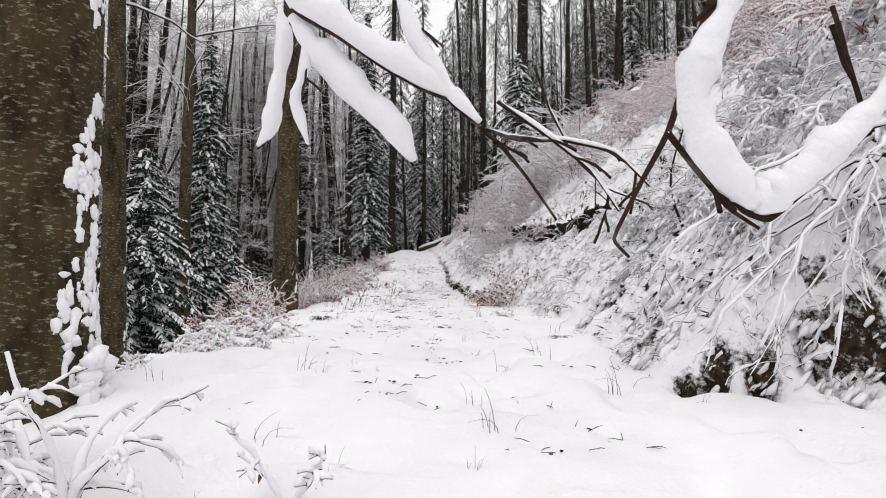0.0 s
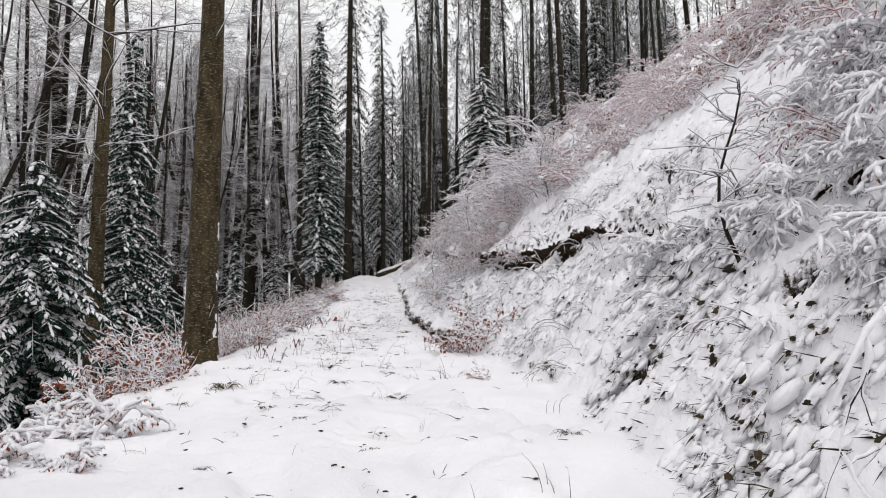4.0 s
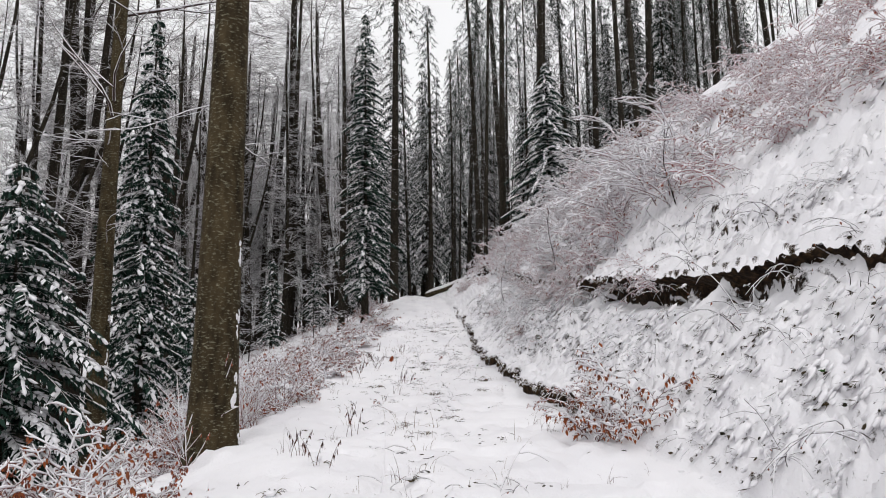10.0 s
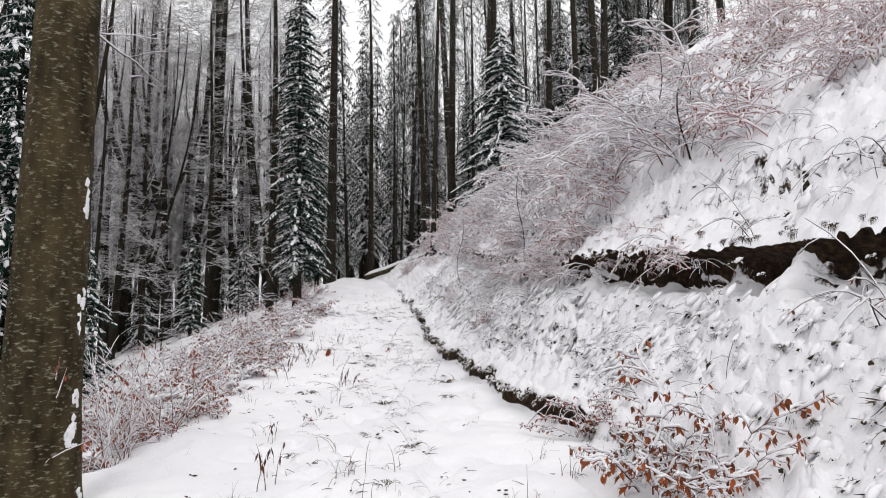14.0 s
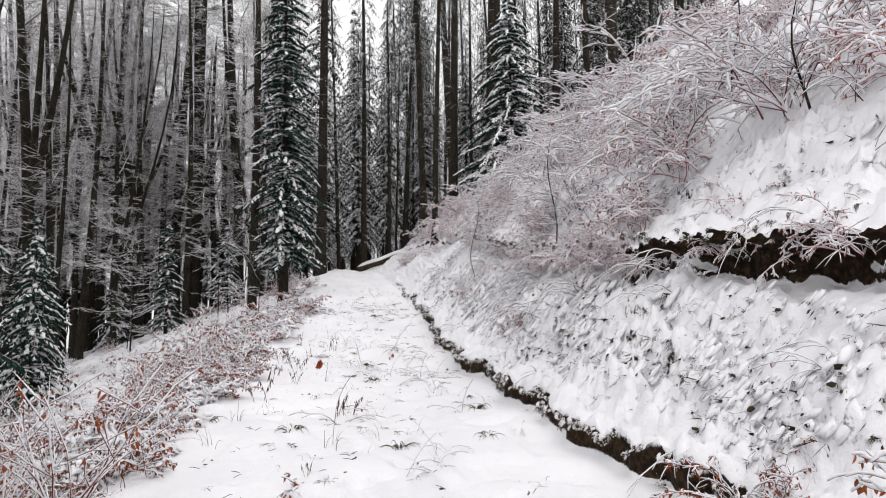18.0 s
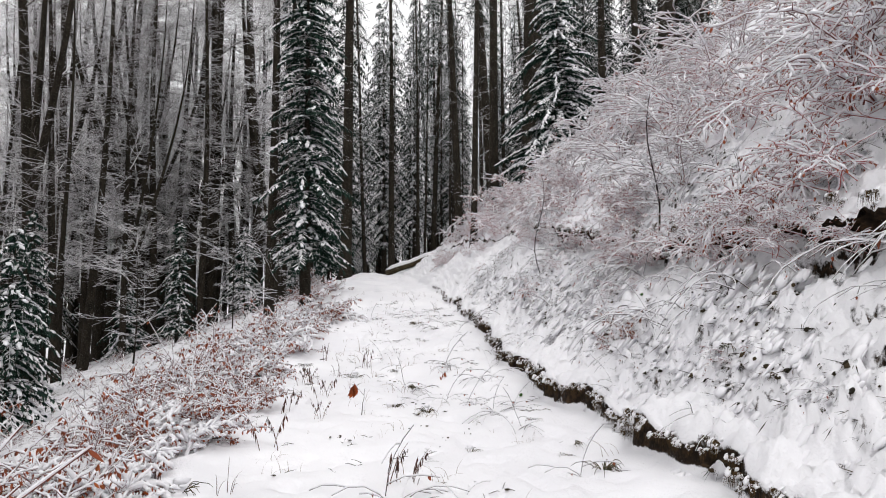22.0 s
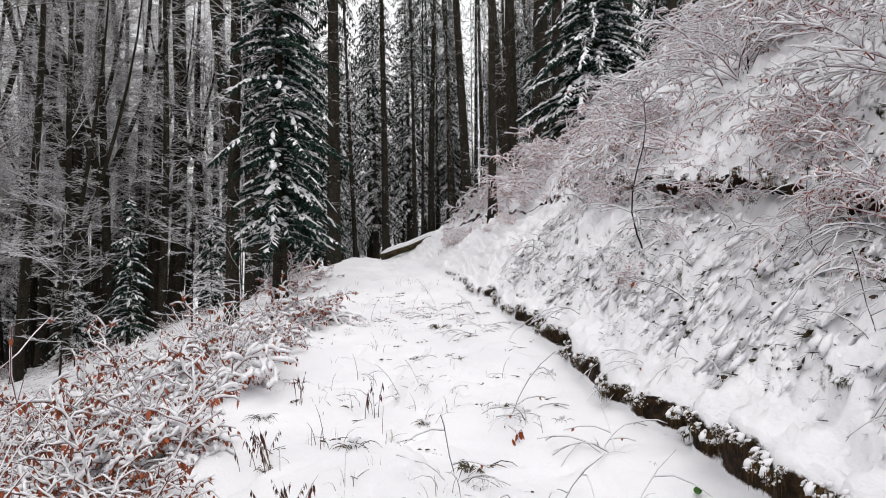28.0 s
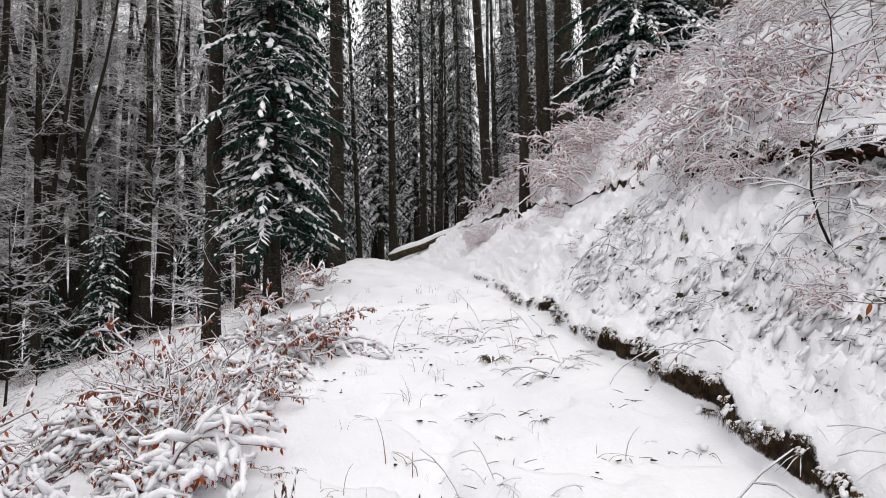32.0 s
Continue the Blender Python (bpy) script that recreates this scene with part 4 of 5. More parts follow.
def twig(wood, snow, p, way, length, rng, fall, cover, tips, kids):
    pts, d = [p.copy()], way.copy()
    for i in range(4):
        d = (d + Vector((rng.uniform(-0.45, 0.45), rng.uniform(-0.45, 0.45), rng.uniform(-0.35, 0.3) - fall * 0.6))).normalized()
        pts.append(pts[-1] + d * (length / 4))
    rr = [0.0048, 0.0042, 0.0036, 0.003, 0.0025]
    wood.tube(pts, rr, 3, cap=False)
    crust(snow, pts, rr, rng, cover)
    tips.append((pts[-1], d))
    for k in range(kids):
        i = rng.randrange(1, 4)
        v = (d + Vector((rng.uniform(-0.9, 0.9), rng.uniform(-0.9, 0.9), rng.uniform(-0.3, 0.4)))).normalized()
        twig(wood, snow, pts[i], v, length * rng.uniform(0.35, 0.6), rng, fall, cover, tips, 0)


def bowed_shrub(name, seed, stems, length, label, group, lean, fall, cover, leaves=0, wood_mat=None, leaf_mat=None, kids=0.8, leaf_size=0.04, spread=0.6, r=0.008, fan=0.0):
    rng = random.Random(seed)
    bush = thing(name, Matrix.Translation((0, 0, -60)), label, "shrub", group)
    wood, snow, tips = Geo(), Geo(), []
    for k in range(stems):
        a = rng.uniform(0, 6.28)
        way = Vector((lean[0] + math.cos(a) * spread, lean[1] + math.sin(a) * spread, rng.uniform(0.5, 1.15)))
        arched(wood, snow, Vector((rng.uniform(-0.25, 0.25), rng.uniform(-0.25, 0.25), -0.1)), way, length * rng.uniform(0.55, 1.15), r * rng.uniform(0.7, 1.2), rng, fall, cover, kids, tips, fan)
    part("crown", wood, wood_mat or M_ROSE, bush, "thin red-brown twigs", True, "stuff")
    part("twig_snow", snow, M_SNOW, bush, "snow along the twigs", True, "stuff")
    if leaves:
        lf = Geo()
        hang_leaves(lf, tips, rng, leaves, leaf_size)
        part("dead_foliage", lf, leaf_mat or M_RUSSET, bush, "russet dead leaves", False, "stuff")
    return bush


RIME = [bowed_shrub("rime_shrub", 700 + k, 8, 1.6, "rime-covered shrub with fine arching twigs on the bank", "rime-covered shrubs on the bank", (-0.3, -0.05), 0.20 + 0.03 * k, 1.35 + 0.25 * k, 130 + 50 * k, None, None, 0.66) for k in range(4)]
TALLER = [bowed_shrub("rime_shrub", 716 + k, 9, 2.7, "tall shrub with long arching boughs strung with snow", "rime-covered shrubs on the bank", (-0.35, -0.1), 0.15, 1.9, 60, M_RED, None, 0.9, 0.05, 0.55, 0.012, 0.05) for k in range(2)]
DROOP = [bowed_shrub("drooping_shrub", 720 + k, 8, 2.2, "snow-laden shrub drooping from the bank over the trail", "snow-laden shrubs on the bank", (-0.7, -0.2), 0.26, 4.6, 14, M_TWIG, None, 0.85, 0.045, 0.5, 0.011, 0.2) for k in range(3)]
LEAFY = [bowed_shrub("beech_sapling_bush", 740 + k, 9, 1.15, "young beech bush with russet dead leaves under snow", "russet-leaved young beech bushes", (0.0, -0.1), 0.10, 1.15, 640, M_RED, M_RUSSET, 0.8, 0.046, 0.75, 0.007, -0.02) for k in range(4)]
HEAVY = [bowed_shrub("snow_laden_bush", 760 + k, 9, 1.1, "bush bowed down under thick snow with rust-red leaves", "snow-bowed bushes at the trail edge", (0.1, -0.2), 0.2, 3.6, 420, M_RED, M_RUST, 0.8, 0.042, 0.8, 0.008, 0.02) for k in range(3)]
BRUSH = [shrub("low_brush", 780 + k, 9, 0.55, "low brush with snow-covered twigs", "low brush under the trees", (0, 0), 0.09, 25, 0.5, 6, 1, M_RED, 0.005, 1.0, 0.024, 0.35) for k in range(4)]
ARCH = [shrub("arching_twig", 800 + k, 4, 0.6, "bare arching twig sticking out of the snow", "bare twigs on the bank", (-0.5, -0.2), 0.3, 3, 0.42, 2, 1, M_TWIG, 0.004, 0.8, 0.03, 0.15) for k in range(5)]


def hummock(name, seed, blades, label, group, mat, drop=1.0):
    """A grass tussock bowed downhill under a cap of snow: blades and shade show under its lower edge."""
    rng = random.Random(seed)
    clump = thing(name, Matrix.Translation((0, 0, -60)), label, "grass", group)
    g, s = Geo(), Geo()
    for k in range(rng.randrange(6, 10)):
        w = rng.uniform(0.035, 0.085)
        x = rng.uniform(-0.13, 0.12)
        s.blob((x, rng.uniform(-0.18, 0.18), 0.075 + 0.25 * x + rng.uniform(-0.025, 0.025)), w * rng.uniform(0.8, 1.4), w * rng.uniform(0.7, 1.2), w * rng.uniform(0.55, 0.85), rng, rng.uniform(-0.5, 0.5), (rng.uniform(0.3, 0.9), 0), 0.4)
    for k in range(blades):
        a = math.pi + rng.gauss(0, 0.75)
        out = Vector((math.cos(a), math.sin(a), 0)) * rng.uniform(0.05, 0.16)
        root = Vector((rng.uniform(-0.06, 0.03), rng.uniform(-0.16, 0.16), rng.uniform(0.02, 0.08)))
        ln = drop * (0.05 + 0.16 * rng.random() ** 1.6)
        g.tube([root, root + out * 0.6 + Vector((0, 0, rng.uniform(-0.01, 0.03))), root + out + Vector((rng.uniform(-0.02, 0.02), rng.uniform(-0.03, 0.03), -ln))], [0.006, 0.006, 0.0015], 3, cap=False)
        if rng.random() < 0.3:
            w = rng.uniform(0.012, 0.03)
            p = root + out * rng.uniform(0.6, 0.95) + Vector((0, 0, 0.006 - ln * 0.3))
            s.blob((p.x, p.y, p.z), w, w * rng.uniform(0.7, 1.4), w * rng.uniform(0.6, 1.1), rng, rng.uniform(0, 3), None, 0.4)
    part("grass_body", g, mat, clump, "", True, "stuff")
    part("snow_cap", s, M_SNOW, clump, "snow lying on the grass", True, "stuff")
    return clump


M_SEDGE = leaf_material("sedge_blade", (0.022, 0.024, 0.010), (0.11, 0.075, 0.032))
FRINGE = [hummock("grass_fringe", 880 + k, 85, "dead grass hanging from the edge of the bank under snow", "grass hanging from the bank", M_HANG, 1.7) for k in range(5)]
TUFTS = [hummock("grass_tuft", 820 + k, 34, "drooping grass tuft capped with snow", "grass tufts on the bank", M_SEDGE) for k in range(5)]
BLADES = [sprout("grass_sprout", 840 + k, 3 + k % 4, 0.4, "thin dry grass blades poking out of the snow", "grass blades on the trail", M_STRAW if k % 3 else M_BROWN) for k in range(7)]
STALKS = [stalk("dry_stalk", 860 + k, 0.42, "dry stalks with shrivelled dark leaves in the snow", "dry stalks on the trail", 3 + k % 2, 7) for k in range(3)]
used = set()


def plant(kinds, rng, x, y, scale, turn=None, sink=0.03, z=None):
    k = kinds[rng.randrange(len(kinds))]
    m = Matrix.Translation((x, y, at_ground(x, y, sink) if z is None else z)) @ Euler((0, 0, rng.uniform(0, 6.28) if turn is None else turn)).to_matrix().to_4x4() @ Matrix.Scale(scale, 4)
    if k.name in used:
        return copy_thing(k, m)
    used.add(k.name)
    k.matrix_basis = m
    return k


rng = random.Random(21)
# the thicket above the ledge and up the hillside
for k in range(230):
    y = rng.uniform(7, 46)
    u = 2.2 + 7.5 * rng.random() ** 1.3
    if y < 18.5 and u < 4.6 and y > 11:
        u += 3.0
    plant(RIME, rng, float(foot_x(y)) + u, y, rng.uniform(0.6, 1.2), rng.uniform(-0.9, 0.9))
for x, y, size in ((4.3, 21.6, 1.0), (3.7, 23.4, 0.9), (4.9, 24.6, 1.0), (3.1, 27.0, 0.75), (4.2, 28.2, 0.9), (3.4, 30.6, 0.8), (4.6, 31.5, 0.9), (5.4, 26.4, 1.0), (3.0, 33.5, 0.8), (5.6, 29.5, 1.0)):
    plant(TALLER, rng, x, y, size, rng.uniform(-0.5, 0.5))
# thinner growth on the lower bank
for k in range(24):
    y = 19 + 25 * rng.random() ** 0.7
    u = rng.uniform(0.5, 2.2)
    plant(RIME, rng, float(foot_x(y)) + u, y, rng.uniform(0.28, 0.45), rng.uniform(-0.9, 0.9))
for k in range(30):
    y = 7.0 + 4.5 * rng.random() ** 1.3
    u = rng.uniform(1.0, 3.6)
    plant(DROOP, rng, float(foot_x(y)) + u, y, rng.uniform(0.3, 0.75), rng.uniform(-0.3, 0.9))
for k in range(60):
    y = 5.8 + 5 * rng.random() ** 1.4
    plant(TUFTS, rng, float(foot_x(y)) + 0.1 + 2.8 * rng.random() ** 1.4, y, rng.uniform(0.3, 0.62), rng.uniform(-0.2, 1.3), 0.01)
for x, y, s in ((3.6, 7.3, 0.5), (3.2, 8.3, 0.45), (4.3, 5.0, 0.6), (4.6, 7.4, 0.8), (4.9, 6.0, 0.9), (4.5, 8.6, 0.8), (5.4, 8.0, 1.0), (5.3, 9.8, 1.0), (5.6, 5.2, 1.0), (4.9, 4.2, 0.8)):
    plant(DROOP, rng, x, y, s, rng.uniform(-0.4, 0.4))
# russet bushes
for x, y, s in ((1.5, 18.2, 0.6), (-3.3, 13.0, 0.9), (-3.6, 12.4, 0.8), (-3.1, 13.7, 0.7), (-3.9, 13.4, 0.9), (-4.2, 37.5, 1.0), (-3.6, 38.5, 0.9), (1.15, 24.9, 0.55), (1.35, 12.0, 0.3)):
    plant(LEAFY, rng, x, y, s)
BRIGHT = [bowed_shrub("beech_sapling_bush", 750 + k, 6, 1.5, "young beech bush hung with orange-brown dead leaves", "russet-leaved young beech bushes", (-0.12, -0.1), 0.10, 1.4, 300, M_RED, M_LEAF, 0.8, 0.062, 0.28, 0.008, 0.12) for k in range(2)]
for x, y, s in ((1.5, 16.1, 0.95), (1.65, 15.8, 0.7), (1.45, 16.6, 0.75), (-3.0, 12.6, 0.7), (-3.3, 13.3, 0.75), (-2.7, 11.8, 0.6), (1.25, 24.6, 0.5), (-3.3, 20.3, 0.6)):
    plant(BRIGHT, rng, x, y, s, rng.uniform(-0.5, 0.5))
for k in range(54):
    y = rng.uniform(17.5, 31.5)
    plant(LEAFY, rng, float(left_x(y)) - rng.uniform(-0.1, 2.4), y, rng.uniform(0.7, 1.2))
for k in range(38):
    y = rng.uniform(20, 33)
    plant(HEAVY, rng, float(left_x(y)) - rng.uniform(-0.1, 1.2), y, rng.uniform(0.6, 1.0))
for x, y, s in ((-3.5, 29.9, 0.85), (-3.9, 29.3, 0.8), (-3.35, 30.6, 0.75), (-3.2, 31.7, 0.85), (-4.2, 30.1, 0.8), (-3.7, 30.8, 0.8), (-3.4, 31.2, 0.7), (-2.3, 8.0, 0.7), (-2.6, 8.8, 0.8), (-2.0, 8.6, 0.6), (-2.2, 9.6, 0.7), (-2.9, 10.3, 0.8), (-2.8, 7.6, 0.6)):
    plant(HEAVY, rng, x, y, s)
for k in range(210):
    y = rng.uniform(11, 60)
    plant(BRUSH, rng, float(left_x(y)) - 1.6 - 14 * rng.random() ** 1.4, y, rng.uniform(0.7, 1.3))
for k in range(170):
    y = rng.uniform(5, 33)
    plant(ARCH, rng, float(foot_x(y)) + rng.uniform(0.2, 3.5), y, rng.uniform(0.6, 1.4), rng.uniform(-1.2, 1.2))
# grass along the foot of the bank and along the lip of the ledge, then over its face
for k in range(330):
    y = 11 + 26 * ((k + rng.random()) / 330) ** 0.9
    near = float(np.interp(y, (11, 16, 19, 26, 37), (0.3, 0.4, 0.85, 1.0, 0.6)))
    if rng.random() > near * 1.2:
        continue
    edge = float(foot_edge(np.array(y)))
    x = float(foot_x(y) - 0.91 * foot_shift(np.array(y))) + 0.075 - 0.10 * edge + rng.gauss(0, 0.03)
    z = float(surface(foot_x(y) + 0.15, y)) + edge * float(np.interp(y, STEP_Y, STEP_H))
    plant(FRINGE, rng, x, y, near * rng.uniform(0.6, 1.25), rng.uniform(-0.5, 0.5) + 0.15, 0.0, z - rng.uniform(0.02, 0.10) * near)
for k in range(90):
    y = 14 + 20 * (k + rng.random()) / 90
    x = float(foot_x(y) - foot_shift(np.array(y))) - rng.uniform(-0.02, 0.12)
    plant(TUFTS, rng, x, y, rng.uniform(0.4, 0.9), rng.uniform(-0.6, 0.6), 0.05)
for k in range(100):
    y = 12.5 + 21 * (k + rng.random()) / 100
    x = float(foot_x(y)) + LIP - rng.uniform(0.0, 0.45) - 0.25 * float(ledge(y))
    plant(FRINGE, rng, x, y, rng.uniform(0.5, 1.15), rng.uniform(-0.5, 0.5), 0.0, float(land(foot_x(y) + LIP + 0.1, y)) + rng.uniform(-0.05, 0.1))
for k in range(150):
    y = 9 + 25 * rng.random() ** 0.7
    u = rng.uniform(0.2, 2.8)
    plant(TUFTS, rng, float(foot_x(y)) + u, y, rng.uniform(0.4, 1.0) * rng.uniform(0.7, 1.2), rng.uniform(-0.6, 0.6), 0.02)
# young growth hanging over the ledge
for k in range(38):
    y = 19 + 14 * (k + rng.random()) / 38
    plant(RIME, rng, float(foot_x(y)) + LIP + rng.uniform(-0.2, 0.35), y, rng.uniform(0.3, 0.65), rng.uniform(-0.6, 0.6))
for k in range(160):
    y = rng.uniform(4.5, 38)
    x = float(left_x(y)) + (float(foot_x(y)) - float(left_x(y))) * rng.uniform(-0.05, 1.0)
    plant(BLADES, rng, x, y, rng.uniform(0.4, 1.1))
for k in range(130):
    y = rng.uniform(11, 36)
    w = float(foot_x(y)) - float(left_x(y))
    plant(BLADES, rng, float(left_x(y)) + w * rng.choice((0.15, 0.25, 0.45, 0.5, 0.55)) + rng.gauss(0, 0.25), y, rng.uniform(0.4, 1.2))
SEDGE = [tuft("sedge_tuft", 850 + k, 16 + 5 * (k % 3), 0.34, "sprawling dark green and brown grass tuft in the trodden snow", "sprawling grass on the trail", k % 2, M_SEDGE, 0.85) for k in range(6)]
for k in range(120):
    y = rng.uniform(8, 36)
    w = float(foot_x(y)) - float(left_x(y))
    x = float(left_x(y)) + w * rng.choice((0.05, 0.12, 0.3, 0.5, 0.55, 0.62, 0.85)) + rng.gauss(0, 0.18)
    plant(SEDGE, rng, x, y, rng.uniform(0.35, 1.05), None, 0.02)
for k in range(20):
    y = rng.uniform(9, 36)
    w = float(foot_x(y)) - float(left_x(y))
    plant(SEDGE, rng, float(left_x(y)) + w * rng.uniform(0.1, 0.75), y, rng.uniform(0.3, 0.75), None, 0.02)
for k in range(64):
    y = rng.uniform(9, 34)
    w = float(foot_x(y)) - float(left_x(y))
    plant(ARCH, rng, float(left_x(y)) + w * rng.uniform(0.3, 0.85), y, rng.uniform(0.5, 1.0))
for k in range(16):
    y = rng.uniform(13, 34)
    plant(BRIGHT, rng, float(foot_x(y)) + rng.uniform(4.5, 7.5), y, rng.uniform(0.5, 0.9), rng.uniform(-0.9, 0.9))
STEMS = [shrub("bare_shrub", 790 + k, 5, 1.25, "upright bare shrub with red-brown stems and light snow", "bare shrubs at the trail edge", (0, 0), 0.0, 40, 0.6, 5, 1, M_RED, 0.006, 0.35, 0.036, 0.2) for k in range(3)]
for k in range(16):
    y = rng.uniform(12, 33)
    plant(STEMS, rng, float(left_x(y)) - rng.uniform(0.0, 2.4), y, rng.uniform(0.7, 1.25))
for k in range(11):
    y = rng.uniform(14, 33)
    plant(STALKS, rng, float(left_x(y)) + rng.uniform(-0.2, 1.6), y, rng.uniform(0.6, 1.2))


# ---- clods on the bank, with grass and painted shade under them ----
def litter(count, y0, y1, u0, u1, seed, size=1.0, bare=0.6):
    """Clods of snow bowing down the dead grass: blades and a dark lump of painted shade show below each one."""
    rng = random.Random(seed)
    dark, white = Geo(), Geo()
    for k in range(count):
        y = rng.uniform(y0, y1)
        u = rng.uniform(u0, u1)
        x = float(foot_x(y)) + u
        if float(value_noise(np.array(x * 1.1), np.array(y * 0.9), 33)) < rng.uniform(bare - 0.4, bare) or abs(u - LIP + 0.15) < 0.4 * float(ledge(y)):
            continue
        z = float(surface(x, y))
        s = size * (0.4 + 1.1 * rng.random() ** 2.5)
        c = Vector((x, y, z))
        w = 0.075 * s
        for q in range(rng.randrange(1, 4)):
            o = Vector((rng.uniform(-0.6, 1.0) * w, rng.uniform(-1.2, 1.2) * w, 0))
            o.z = o.x * 0.95 - 0.004
            v = w * rng.uniform(0.45, 1.0)
            white.blob(c + o, v * rng.uniform(0.8, 1.4), v * rng.uniform(0.45, 0.95), v * rng.uniform(0.5, 0.75), rng, rng.uniform(-0.35, 0.35), (rng.uniform(0.7, 1.1), rng.uniform(-0.3, 0.3)), 0.4)
        edge = c + Vector((-w * 0.85, 0, -w * 0.7))
        # dark lump at the lower edge stands in for the clod's shade
        if rng.random() < 0.55:
            dark.blob(edge, 0.016 * s, 0.04 * s * rng.uniform(0.4, 1.3), 0.012 * s, rng, rng.uniform(-0.6, 0.6), (1.0, 0), 0.6)
        for j in range(rng.randrange(1, 8)):
            d = Vector((-0.6, rng.uniform(-1.2, 0.9), rng.uniform(-0.8, 0.25))).normalized()
            dark.blade(edge + Vector((0.02 * s, rng.uniform(-1, 1) * w * 0.8, 0.014)), d, Vector((-0.6, rng.uniform(-0.5, 0.5), 0.6)).normalized(), 0.12 * s * rng.uniform(0.4, 1.4), 0.010 * s * rng.uniform(0.5, 1.3))
    ob = new("bank_grass_shade", dark.mesh("bank_grass_shade", M_LITTER_SHADE, False))
    tagged(ob, "dark grass and painted shade under the snow clods of the bank", "litter", kind="stuff")
    ob = new("bank_snow_clods", white.mesh("bank_snow_clods", M_SNOW))
    tagged(ob, "small clods of snow resting on the bank", "snow", kind="stuff")


# near black: colours scraps and grass, and the shade lumps under clods
M_LITTER_SHADE = leaf_material("litter_and_shade", (0.010, 0.009, 0.005), (0.060, 0.042, 0.022))
litter(2200, 6.5, 34.0, 0.15, 1.9, 41, 0.72)
litter(1700, 17.0, 34.0, 0.1, 1.8, 49, 0.9)
litter(2200, 6.0, 12.0, 0.0, 2.2, 48, 1.1)
litter(1500, 6.5, 30.0, 1.9, 4.5, 42, 0.9)
litter(1300, 18.0, 31.0, 0.12, 0.9, 50, 0.85, 0.35)
litter(1700, 22.0, 34.0, 0.3, 3.2, 47, 0.75)
litter(2000, 6.0, 18.0, 0.1, 3.0, 44, 0.72)
litter(3000, 3.0, 8.0, 0.0, 3.0, 43, 0.85)


# ---- scraps of twig and leaf on the trodden snow ----
rng = random.Random(77)
scraps = Geo()
for k in range(700):
    y = 5 + 30 * rng.random()
    w = float(foot_x(y) - left_x(y))
    x = float(left_x(y)) + w * min(max(rng.gauss(0.5, 0.25), 0.02), 0.98)
    z = float(surface(x, y))
    if float(value_noise(np.array(x * 1.3), np.array(y * 1.1), 61)) < rng.uniform(0.25, 0.7):
        continue
    for j in range(rng.randrange(1, 4)):
        c = Vector((x + rng.uniform(-0.06, 0.06), y + rng.uniform(-0.08, 0.08), z + 0.004))
        if rng.random() < 0.5:
            scraps.blob(c, rng.uniform(0.006, 0.022), rng.uniform(0.008, 0.03), 0.007, rng, rng.uniform(0, 3), None, 0.6)
        else:
            a = rng.uniform(0, 6.28)
            d = Vector((math.cos(a), math.sin(a), rng.uniform(0.0, 0.5)))
            scraps.tube([c, c + d * rng.uniform(0.03, 0.08), c + d * 0.10 + Vector((0, 0, -0.01))], [0.003, 0.003, 0.0015], 3, cap=False)
tagged(new("trail_litter", scraps.mesh("trail_litter", M_LITTER_SHADE, False)), "dark scraps of twig and leaf on the trodden snow", "litter", kind="stuff")


# ---- the snowy branch that hangs close over the start of the trail ----
def snowy_branch(parent, points, r, snow, seed):
    """One bent limb under a thick ridge of snow, with a few side twigs."""
    rng = random.Random(seed)
    pts = [Vector(p) for p in points]
    fine = []
    for a, b in zip(pts, pts[1:]):
        fine += [a.lerp(b, f) for f in (0, 0.2, 0.4, 0.6, 0.8)]
    fine.append(pts[-1])
    for i in range(1, len(fine) - 1):
        fine[i] = (fine[i - 1] + fine[i] * 2 + fine[i + 1]) / 4
    n = len(fine) - 1
    wood, white, twigs = Geo(), Geo(), Geo()
    wood.tube(fine, [r * (1 - 0.55 * i / n) for i in range(n + 1)], 7)
    for i in range(3, n, 5 if 0.0015 < snow < 0.005 else 40):
        side = Vector((rng.uniform(-1, 1), rng.uniform(-0.6, 0.6), rng.uniform(-0.5, 0.5)))
        grow(twigs, white, fine[i], side + (fine[i + 1] - fine[i]).normalized(), rng.uniform(0.04, 0.11), r * 0.3, rng, 1, 1, 0.05, 0.2, 0.0, 5)
    ph = rng.uniform(0, 6)
    rr = [snow * (1 + 0.13 * math.sin(i * 0.7 + ph) + 0.10 * math.sin(i * 1.7 + ph * 2) + rng.uniform(-0.05, 0.05)) * min(1, 0.3 + 3 * min(i, n - i) / n) for i in range(n + 1)]
    white.tube([p + Vector((0, 0, r * 0.5 + q * 0.95)) for p, q in zip(fine, rr)], rr, 10)
    limb = part("limb", wood, M_BROWNBARK, parent)
    part("side_twig", twigs, M_BROWNBARK, limb, "", True, "stuff")
    part("snow_ridge", white, M_SNOW, limb, "thick ridge of snow")


